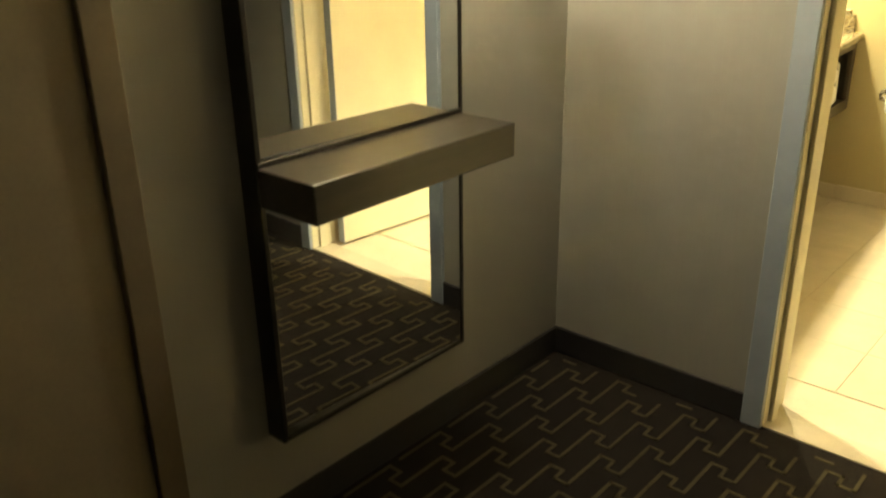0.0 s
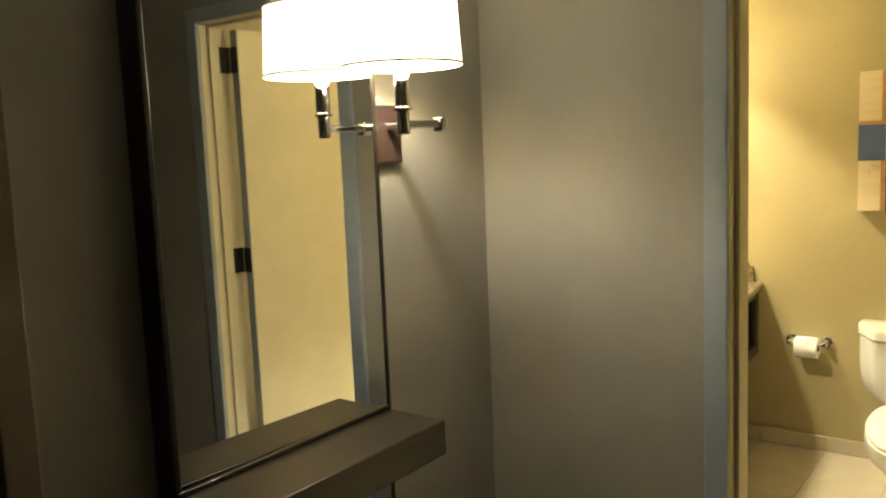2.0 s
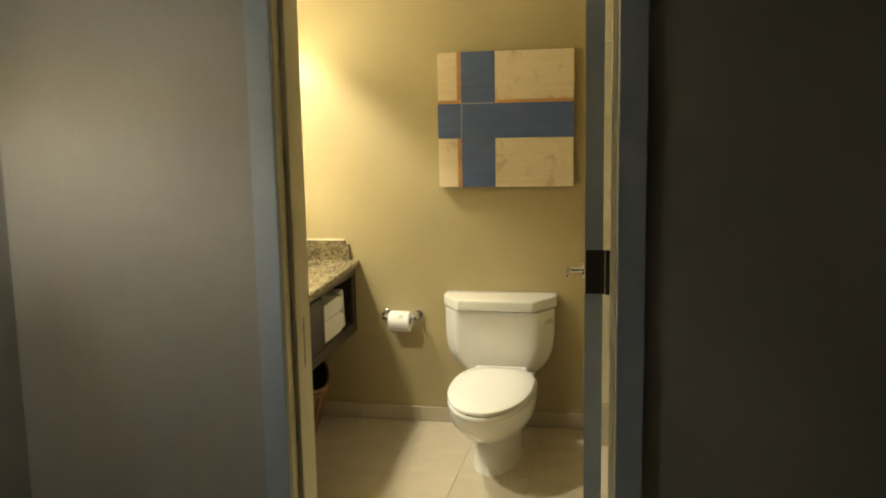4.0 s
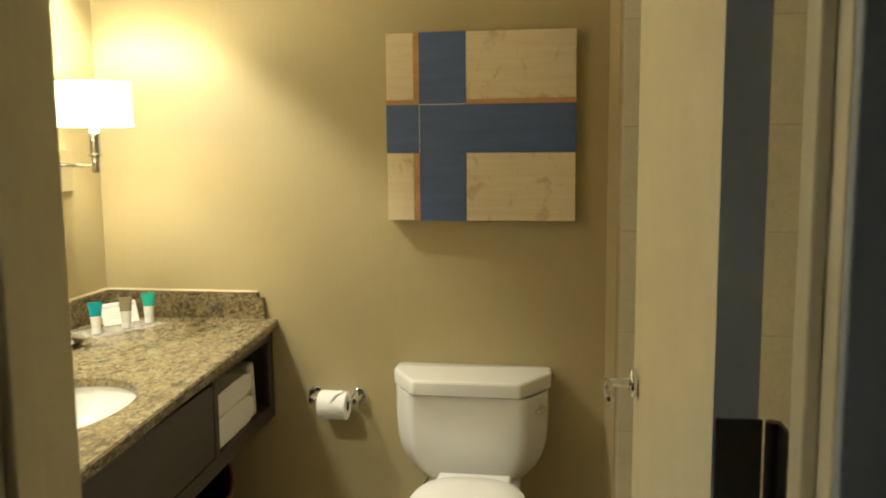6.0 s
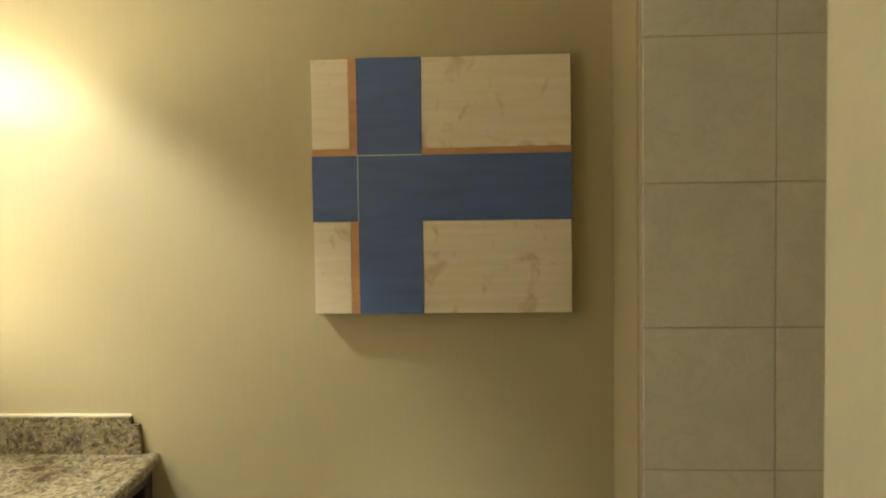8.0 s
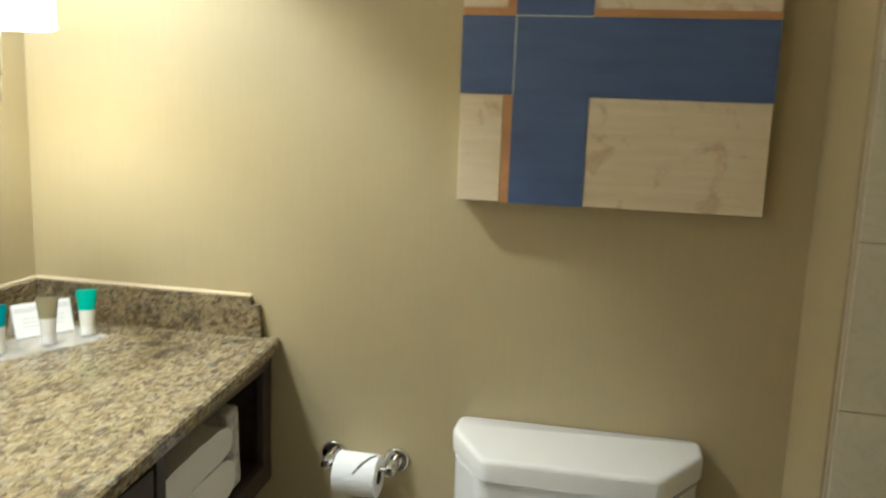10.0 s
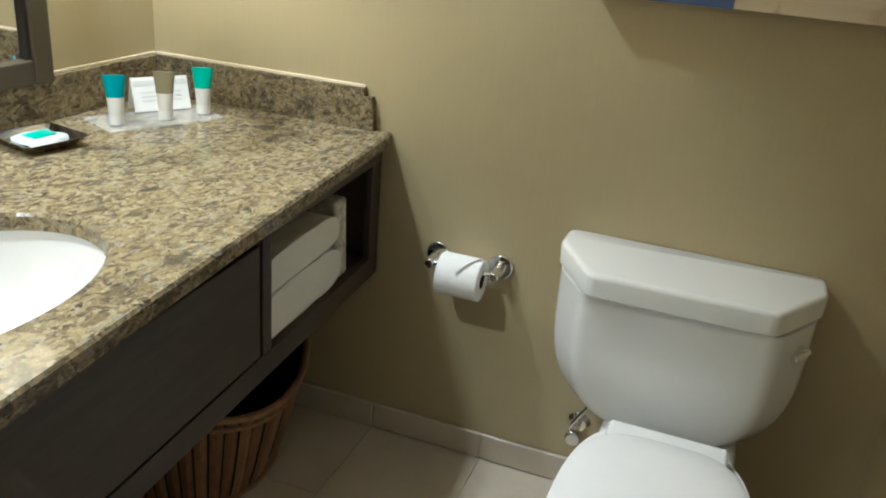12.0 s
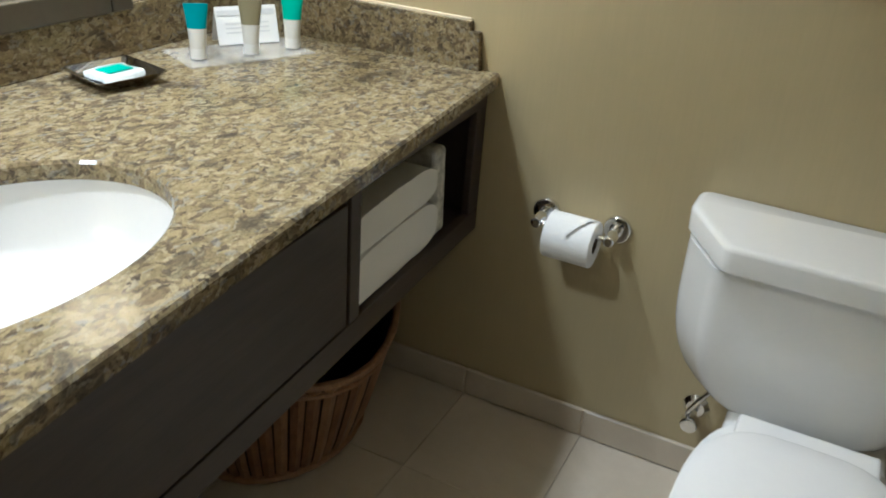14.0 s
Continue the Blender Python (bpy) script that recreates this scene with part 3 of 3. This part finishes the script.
# black strip: the shade between stile and door put into colour
cab_box("painted_shadow", 0.008, 0.018, 0.60, 0.616, 0.527, 0.793, M_BLACK, 0)

# folded towels and a wrapped packet in the cubby
def cubby(d, s, z):
    return Matrix.Translation((0, BY, 0)) @ MF @ Vector((-d, -s, z))


def folded(z, r, s0, s1, lean):
    """A folded hand towel lying in the cubby: a soft fold at the end towards the wall, layers at the other."""
    rings = []
    for k in range(9):
        u = k / 8
        d = 0.006 + lean * abs(u - 0.4) + 0.22 * u
        ring = []
        for i in range(32):
            a = 2 * math.pi * i / 32
            cs, sn = math.cos(a), math.sin(a)
            mid, half = (s0 + s1) / 2, (s1 - s0) / 2
            px = half * math.copysign(abs(cs) ** (0.75 if cs < 0 else 0.25), cs)
            pz = r * math.copysign(abs(sn) ** 0.45, sn) * (1 + 0.05 * math.sin(7 * px / half + 3 * u))
            ring.append(tuple(cubby(d + 0.006 * sn * sn, mid + px, z + r + pz)))
        rings.append(ring)
    return loft(rings)


for z, r, s0, s1, lean in ((0.5355, 0.052, 0.215, 0.558, 0.01), (0.640, 0.040, 0.225, 0.556, 0.014)):
    t = link("towel", folded(z, r, s0, s1, lean), M_TOWEL, None, "", True)
    tagged(t, "white folded hand towel in the vanity cubby", "towel", "towels in the cubby")
pk = link("towel_packet", box(-0.2, -0.02, -0.205, -0.155, 0.536, 0.735, 0.012, 3, m=Matrix.Translation((0, BY, 0)) @ MF), M_PACK)
for v in pk.data.vertices:
    v.co += Vector((0.006 * math.sin(40 * v.co.z), 0.005 * math.sin(55 * v.co.x + 30 * v.co.z), 0))
tagged(pk, "crumpled printed wrap packet beside the towels", "packet")

# ---- bathroom mirror ----
bmr = thing("vanity_mirror", (BXL, 3.52, 0.952), "framed wall mirror above the granite backsplash", "mirror")
by, bz, bf = 0.722, 1.06, 0.055
part("frame_side", box(0, 0.03, -by, -by + bf, 0, bz, 0.006, 3), M_MFRAME, bmr)
part("frame_side", box(0, 0.03, by - bf, by, 0, bz, 0.006, 3), M_MFRAME, bmr)
part("frame_rail", box(0, 0.029, -by + bf, by - bf, 0, bf, 0.006, 3), M_MFRAME, bmr)
part("frame_rail", box(0, 0.029, -by + bf, by - bf, bz - bf, bz, 0.006, 3), M_MFRAME, bmr)
part("inner_lip", box(0, 0.022, by - bf - 0.012, by - bf, bf, bz - bf), M_FRAME, bmr)
part("inner_lip", box(0, 0.022, -by + bf, -by + bf + 0.012, bf, bz - bf), M_FRAME, bmr)
part("glass", box(0.002, 0.012, -by + bf, by - bf, bf, bz - bf), M_MIRROR, bmr, "clear mirror glass")

# ---- toilet ----
TX = 0.735
toi = thing("toilet", (TX, BY, 0), "white two-piece toilet with the lid closed", "toilet")


def lid_ring(w, yb, yf, cx, cy, z, n=6, r=0.018):
    """Plan of the tank: straight back, chamfered front corners, all slightly rounded."""
    pts = [(-w, yb), (-w, yf + cy), (-w + cx, yf), (w - cx, yf), (w, yf + cy), (w, yb)]
    out = []
    k = len(pts)
    for i in range(k):
        p, a, b = Vector(pts[i]), Vector(pts[i - 1]), Vector(pts[(i + 1) % k])
        u, v = (a - p).normalized() * r, (b - p).normalized() * r
        for j in range(n):
            s = j / (n - 1)
            q = p + u * (1 - s) ** 2 + v * s ** 2
            out.append((q.x, q.y, z))
    return out


lid_rings = []
for dz, g in ((0.654, -0.006), (0.657, 0.0), (0.697, 0.001), (0.7035, -0.0015), (0.7065, -0.006), (0.7075, -0.012)):
    lid_rings.append(lid_ring(0.285 + g, -0.004, -0.245 - g, 0.095, 0.155, dz))
tank_rings = []
for k in range(12):
    u = k / 11
    z = 0.312 + (0.648 - 0.312) * u
    s = 1 - (1 - u) ** 4.6
    w = 0.180 + (0.276 - 0.180) * s
    yf = -0.165 - 0.062 * s
    tank_rings.append(lid_ring(w, -0.012, yf, 0.075, 0.12 * (0.55 + 0.45 * s), z, r=0.025))
tk = part("tank", loft(tank_rings), M_PORC, toi, "", True)
part("tank_lid", loft(lid_rings), M_PORC, toi, "", True)
bm = tube((0.235, -0.135, 0.595), (0.262, -0.16, 0.595), 0.014, n=18)
tube((0.268, -0.148, 0.598), (0.238, -0.186, 0.590), 0.008, 0.010, 14, bm, 0.003)
part("flush_lever", bm, M_CHROME, tk, "chrome flush lever", True)


def egg(w, y0, y1, z, n=44, sq=0.0):
    """Oval plan, blunt at the back, round at the front."""
    cy = y0 + (y1 - y0) * 0.42
    out = []
    for i in range(n):
        a = 2 * math.pi * i / n
        x = math.cos(a)
        y = math.sin(a)
        if y > 0:
            x = math.copysign(abs(x) ** (0.55 + sq), x)
            out.append((w * x, cy + (y0 - cy) * y ** 0.8 if y0 > cy else cy, z))
        else:
            out.append((w * x, cy - (cy - y1) * (-y), z))
    return out


BK, FR = -0.305, -0.965
BX = 0.032
part("bowl", loft([egg(0.115, -0.16, -0.67, 0.0), egg(0.112, -0.16, -0.66, 0.03), egg(0.105, -0.16, -0.64, 0.14),
                   egg(0.158, -0.18, -0.80, 0.205), egg(0.188, -0.20, -0.915, 0.275), egg(0.195, -0.22, -0.955, 0.33), egg(0.192, -0.22, -0.957, 0.353)]), M_PORC, toi, "", True).location.x = BX
part("deck", box(-0.15, 0.15, -0.33, -0.03, 0.27, 0.328, 0.02, 4), M_PORC, toi, "", True).location.x = BX
part("seat", loft([egg(0.178, BK, FR, 0.354), egg(0.187, BK, FR - 0.006, 0.360), egg(0.187, BK, FR - 0.006, 0.370), egg(0.18, BK, FR, 0.376)]), M_SEAT, toi, "", True).location.x = BX
part("lid", loft([egg(0.180, BK, FR, 0.379), egg(0.187, BK, FR - 0.005, 0.384), egg(0.186, BK, FR - 0.004, 0.394), egg(0.172, BK - 0.012, FR + 0.015, 0.401), egg(0.10, BK - 0.06, FR + 0.10, 0.404)]), M_SEAT, toi, "", True).location.x = BX
part("seat_hinge", box(-0.125, 0.125, -0.335, -0.258, 0.353, 0.39, 0.008, 3), M_SEAT, toi).location.x = BX
vl = thing("supply_valve", (0.545, BY, 0.19), "chrome water supply valve on the wall", "valve")
part("escutcheon", tube((0, -0.001, 0), (0, -0.012, 0), 0.03, 0.02, 24), M_CHROME, vl, "", True)
part("stem", tube((0, -0.01, 0), (0, -0.07, 0), 0.009, n=14), M_CHROME, vl, "", True)
part("knob", tube((0, -0.06, 0), (0, -0.085, 0), 0.022, 0.019, 18, bev=0.004), M_CHROME, vl, "", True)
bm = bmesh.new()
pts = [Vector((0.0, -0.05, 0.0)).lerp(Vector((0.05, -0.06, 0.14)), k / 10) + Vector((0.03 * math.sin(k / 10 * math.pi) * -1, -0.02 * math.sin(k / 10 * math.pi), -0.03 * math.sin(k / 10 * math.pi * 0.9))) for k in range(11)]
for a, b in zip(pts, pts[1:]):
    tube(a, b, 0.006, n=10, bm=bm)
part("hose", bm, M_CHROME, vl, "braided steel hose", True)

# ---- toilet paper holder ----
tp = thing("paper_holder", (0.212, BY, 0.572), "chrome two-post toilet paper holder on the wall", "paper holder")
for dx in (-0.083, 0.083):
    bm = tube((dx, -0.001, 0), (dx, -0.012, 0), 0.033, 0.030, 28, bev=0.003)
    post = part("post", bm, M_CHROME, tp, "", True)
    bm = tube((dx, -0.01, 0), (dx, -0.075, -0.004), 0.014, 0.0125, 20, bev=0.004)
    part("arm", bm, M_CHROME, post, "", True)
part("bar", tube((-0.083, -0.063, -0.003), (0.083, -0.063, -0.003), 0.0065, n=14), M_CHROME, tp, "", True)
rl = thing("paper_roll", (0.212, BY - 0.063, 0.549), "white toilet paper roll with a folded point", "toilet paper")
RR, RW = 0.052, 0.054
n = 40
rings = [[(x, r * math.cos(2 * math.pi * i / n), r * math.sin(2 * math.pi * i / n)) for i in range(n)] for x, r in
         ((-RW, 0.02), (-RW, RR - 0.002), (-RW + 0.002, RR), (RW - 0.002, RR), (RW, RR - 0.002), (RW, 0.02))]
part("paper", loft(rings + [rings[0]], cap0=False, cap1=False), M_PAPER, rl, "", True)
rings = [[(x, r * math.cos(2 * math.pi * i / n), r * math.sin(2 * math.pi * i / n)) for i in range(n)] for x, r in ((-RW + 0.001, 0.02), (-RW + 0.001, 0.0185), (RW - 0.001, 0.0185), (RW - 0.001, 0.02))]
part("core", loft(rings + [rings[0]], cap0=False, cap1=False), M_CORE, rl, "", True)
# folded triangular tip lying on the roll's front
bm = bmesh.new()
rows = 9
top, bot = [], []
for k in range(rows):
    u = k / (rows - 1)
    a = radians(80 + 72 * u)
    half = (RW - 0.002) * (1 - u)
    r = RR + 0.003 + 0.003 * math.sin(u * math.pi * 0.75)
    for lst, rr in ((top, r), (bot, r - 0.0015)):
        lst.append([bm.verts.new((s * half, rr * math.cos(a), rr * math.sin(a))) for s in (-1, -0.5, 0, 0.5, 1)])
for lst in (top, bot):
    for a, b in zip(lst, lst[1:]):
        for i in range(4):
            bm.faces.new((a[i], a[i + 1], b[i + 1], b[i]))
bmesh.ops.remove_doubles(bm, verts=bm.verts, dist=1e-5)
part("folded_tip", bm, M_PAPER, rl)

# ---- wicker waste basket under the vanity ----
bk = thing("waste_basket", (-0.36, 4.265, 0), "brown woven wicker waste basket under the vanity", "basket")


def rim_z(a, u):
    return u * (0.265 + 0.11 * abs(math.sin(a)) ** 2)


def basket_pt(a, u, off=0.0):
    ax, ay = 0.175 + 0.075 * u ** 0.8 + off, 0.225 + 0.095 * u ** 0.8 + off
    return Vector((ax * math.cos(a), ay * math.sin(a), rim_z(a, u) + 0.004))


NS = 48
# inner skin coloured near black in place of the shade inside the basket
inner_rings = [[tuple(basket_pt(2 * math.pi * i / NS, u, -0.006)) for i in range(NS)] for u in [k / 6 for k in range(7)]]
part("shaded_inside", loft(inner_rings, cap1=False), M_BLACK, bk, "inside painted near black for its shade", True)
for i in range(NS):
    bm = bmesh.new()
    a = 2 * math.pi * i / NS
    w = 2 * math.pi / NS * 0.43
    rings = []
    for k in range(6):
        u = k / 5
        o = 0.002 * (i % 2)
        rings.append([tuple(basket_pt(a - w, u, o)), tuple(basket_pt(a, u, o + 0.004)), tuple(basket_pt(a + w, u, o)), tuple(basket_pt(a, u, o - 0.003))])
    loft(rings, bm=bm)
    part("stave", bm, M_WICKER if i % 3 else M_WICKER2, bk)
for u, rr in ((1.0, 0.009), (0.9, 0.006), (0.04, 0.008)):
    rings = []
    for i in range(NS + 1):
        a = 2 * math.pi * (i % NS) / NS
        c = basket_pt(a, u, 0.003)
        out = Vector((math.cos(a), math.sin(a), 0))
        w = rr * (1.0 + 0.18 * (i % 2))
        rings.append([tuple(c + out * w * math.cos(q) + Vector((0, 0, w * math.sin(q)))) for q in [2 * math.pi * k / 8 for k in range(8)]])
    bm = loft(rings, cap0=False, cap1=False)
    bmesh.ops.remove_doubles(bm, verts=bm.verts, dist=1e-5)
    part("hoop", bm, M_WICKER2, bk, "braided rim", True)

# ---- toiletries ----
tr = link("acrylic_tray", box(-0.075, 0.075, -0.145, 0.145, 0, 0.004, 0.0015), M_ACRYL)
tr.matrix_world = pose(-0.535, 4.385, 0.8605, 0, 0, -24)
tr.visible_shadow = False
tagged(tr, "clear acrylic tray on the granite top", "tray")


def toiletry(at, top_mat, turn, label):
    """A squeeze tube standing on its cap, flat crimp upwards."""
    t = thing("toiletry_tube", at, label, "tube", "toiletry tubes on the tray")
    t.rotation_euler = (0, 0, radians(turn))

    def ring(u, z):
        a, b = 0.0165 + 0.009 * u, 0.0165 * (1 - u) + 0.0015 * u
        return [(a * math.cos(q), b * math.sin(q), z) for q in [2 * math.pi * i / 24 for i in range(24)]]
    part("cap", loft([ring(0, 0), ring(0.0, 0.022)]), M_PAPER, t, "white cap", True)
    part("body", loft([ring(0, 0.022), ring(0.12, 0.04), ring(0.34, 0.062)], cap0=False, cap1=False), M_TUBE, t, "", True)
    part("crimp", loft([ring(0.34, 0.062), ring(0.6, 0.085), ring(0.88, 0.104), ring(0.93, 0.112)], cap0=False), top_mat, t, "coloured flat end", True)
    return t


toiletry((-0.563, 4.285, 0.8648), M_TEAL, 40, "white squeeze tube with a teal end")
toiletry((-0.507, 4.388, 0.8648), M_OLIVE, 35, "white squeeze tube with an olive end")
toiletry((-0.472, 4.488, 0.8648), M_MINT, 30, "white squeeze tube with a mint green end")
cd = thing("tent_card", (-0.582, 4.462, 0.8648), "small folded white card with grey print", "card")
cd.rotation_euler = (0, 0, radians(58))
for sg in (-1, 1):
    bm = box(-0.07, 0.07, -0.0006, 0.0006, 0, 0.082, m=Matrix.Translation((0, sg * 0.026, 0)) @ Matrix.Rotation(radians(18 * sg), 4, "X"))
    leaf = part("leaf", bm, M_PAPER, cd)
    if sg < 0:
        for z, h in ((0.062, 0.012), (0.044, 0.003), (0.034, 0.003), (0.024, 0.003)):
            w = 0.066 if h > 0.01 else 0.05
            part("print", box(-w, w, -0.0014, -0.0008, z, z + h, m=Matrix.Translation((0, sg * 0.026, 0)) @ Matrix.Rotation(radians(18 * sg), 4, "X")), M_INK, leaf)

ds = thing("soap_dish", (-0.582, 4.075, 0.8605), "square chrome soap dish on the granite top", "dish")
ds.rotation_euler = (0, 0, radians(-12))


def sq(w, z, r=0.012):
    out = []
    for cx, cy, a0 in ((1, 1, 0), (-1, 1, 90), (-1, -1, 180), (1, -1, 270)):
        for j in range(5):
            a = radians(a0 + 22.5 * j)
            out.append((cx * (w - r) + r * math.cos(a), cy * (w - r) + r * math.sin(a), z))
    return out


part("tray", loft([sq(0.048, 0.0), sq(0.056, 0.006), sq(0.070, 0.018), sq(0.073, 0.022), sq(0.069, 0.0205), sq(0.054, 0.009), sq(0.046, 0.006)]), M_CHROME, ds, "", True)
sp = thing("soap_bar", (-0.582, 4.075, 0.8675), "wrapped soap with a teal label in the dish", "soap")
sp.rotation_euler = (0, 0, radians(-5))
wrap = box(-0.036, 0.036, -0.044, 0.044, 0, 0.014, 0.005, 3)
bmesh.ops.subdivide_edges(wrap, edges=wrap.edges[:], cuts=2, use_grid_fill=True)
for v in wrap.verts:
    v.co += Vector((0.003 * math.sin(170 * v.co.y), 0.003 * math.sin(150 * v.co.x + 1), 0.0016 * math.sin(230 * v.co.x + 180 * v.co.y) if v.co.z > 0.007 else 0))
part("wrapper", wrap, M_WRAP, sp, "crinkled clear wrapper", True)
part("label", box(-0.019, 0.021, -0.028, 0.028, 0.0145, 0.0165, 0.0005), M_MINT, sp, "teal paper label")


# ---- tiles and carpet pattern ----
def tile_mesh(sx, sy, sz, bev=0.002):
    bm = box(-sx / 2, sx / 2, -sy / 2, sy / 2, -sz / 2, sz / 2)
    me = bpy.data.meshes.new("tile")
    bmesh.ops.bevel(bm, geom=bm.edges[:], offset=bev, segments=1, affect="EDGES")
    bm.to_mesh(me)
    bm.free()
    return me


def tile(me, mat, at, parent):
    if not me.materials:
        me.materials.append(mat)
    ob = new("tile", me)
    ob.parent, ob.location = parent, at
    return ob


floor_b = bpy.data.objects["floor_bath"]
FT = 0.325
me = tile_mesh(FT - 0.0014, FT - 0.0014, 0.01, 0.0008)
y = BY - 0.01 - FT / 2
while y > HY + 0.1 + FT / 2 - 0.12:
    x = -0.028 - FT * 2 + FT / 2
    while x < BEAST:
        if y - FT / 2 > HY + 0.08:
            tile(me, M_FTILE, (x, y, -0.005 + random.uniform(-0.0004, 0.0004)), floor_b)
        x += FT
    y -= FT
y0_left = y + FT / 2
strip = tile_mesh(FT - 0.003, max(0.05, y0_left - (HY + 0.103)), 0.01, 0.0012)
x = -0.028 - FT * 2 + FT / 2
while x < BEAST:
    tile(strip, M_FTILE, (x, (y0_left + HY + 0.10) / 2, -0.0055), floor_b)
    x += FT

base = thing("baseboard_tiles", (0, BY, 0), "cream marble tile baseboard behind the toilet", "baseboard", kind="structure")
bt = tile_mesh(0.322 - 0.003, 0.012, 0.078, 0.003)
x = -0.028 - 0.322 * 2 + 0.161
while x < 1.1:
    tile(bt, M_FTILE, (x, -0.006, 0.039), base)
    x += 0.322
part("grout", box(BXL, 1.19, -0.008, -0.0005, 0, 0.074), M_GROUT, base)

shower = thing("shower_tiles", (1.235, 4.41, 0), "cream marble wall tiles of the shower", "wall tiles", kind="structure")
WT = 0.338
wt = tile_mesh(0.303, 0.012, WT - 0.003, 0.0015)
part("grout", box(0.005, BEAST - 1.236, -0.009, -0.0005, 0.0, CEIL - 0.001), M_GROUT, shower)
for r in range(-3, 5):
    zc = 1.229 + WT * (r - 0.5)
    if zc + WT / 2 < 0.0 or zc + WT / 2 > CEIL + 0.2:
        continue
    for c in range(3):
        z_lo, z_hi = zc - WT / 2, zc + WT / 2
        if z_lo < 0 or z_hi > CEIL:
            continue
        tile(wt, M_WTILE, (0.0 + 0.163 + c * 0.306 if c < 2 else 0.163 + c * 0.306, -0.006, zc), shower)

# meander lines woven into the carpet
carpet = bpy.data.objects["floor_hall"]
bm = bmesh.new()
CELL, HALF = 0.043, 0.005
S = [(0, 0), (2, 0), (2, 1), (1, 1), (1, 2), (3, 2)]


def stroke(a, b):
    (x0, y0), (x1, y1) = a, b
    x0, x1, y0, y1 = min(x0, x1) - HALF, max(x0, x1) + HALF, min(y0, y1) - HALF, max(y0, y1) + HALF
    if x0 < HX + 0.02 or x1 > 2.4 or y0 < -1.2 or y1 > HY - 0.02:
        return
    vs = [bm.verts.new(p) for p in ((x0, y0, 0), (x1, y0, 0), (x1, y1, 0), (x0, y1, 0), (x0, y0, -0.004), (x1, y0, -0.004), (x1, y1, -0.004), (x0, y1, -0.004))]
    for f in ((0, 1, 2, 3), (4, 5, 1, 0), (5, 6, 2, 1), (6, 7, 3, 2), (7, 4, 0, 3)):
        bm.faces.new([vs[i] for i in f])


for i in range(-60, 60):
    for j in range(-60, 60):
        ox, oy = 1.0 + CELL * (2 * i + 2 * j), 0.6 + CELL * (3 * i - 2 * j)
        if not (-0.5 < ox < 2.6 and -1.4 < oy < 2.5):
            continue
        for p, q in zip(S, S[1:]):
            stroke((ox + p[1] * CELL, oy + p[0] * CELL), (ox + q[1] * CELL, oy + q[0] * CELL))
me = bpy.data.meshes.new("woven_pattern")
bm.to_mesh(me)
bm.free()
me.materials.append(M_LINE)
wp = new("woven_pattern", me)
wp.parent = carpet
tagged(wp, "tan meander lines in the carpet", kind="stuff")
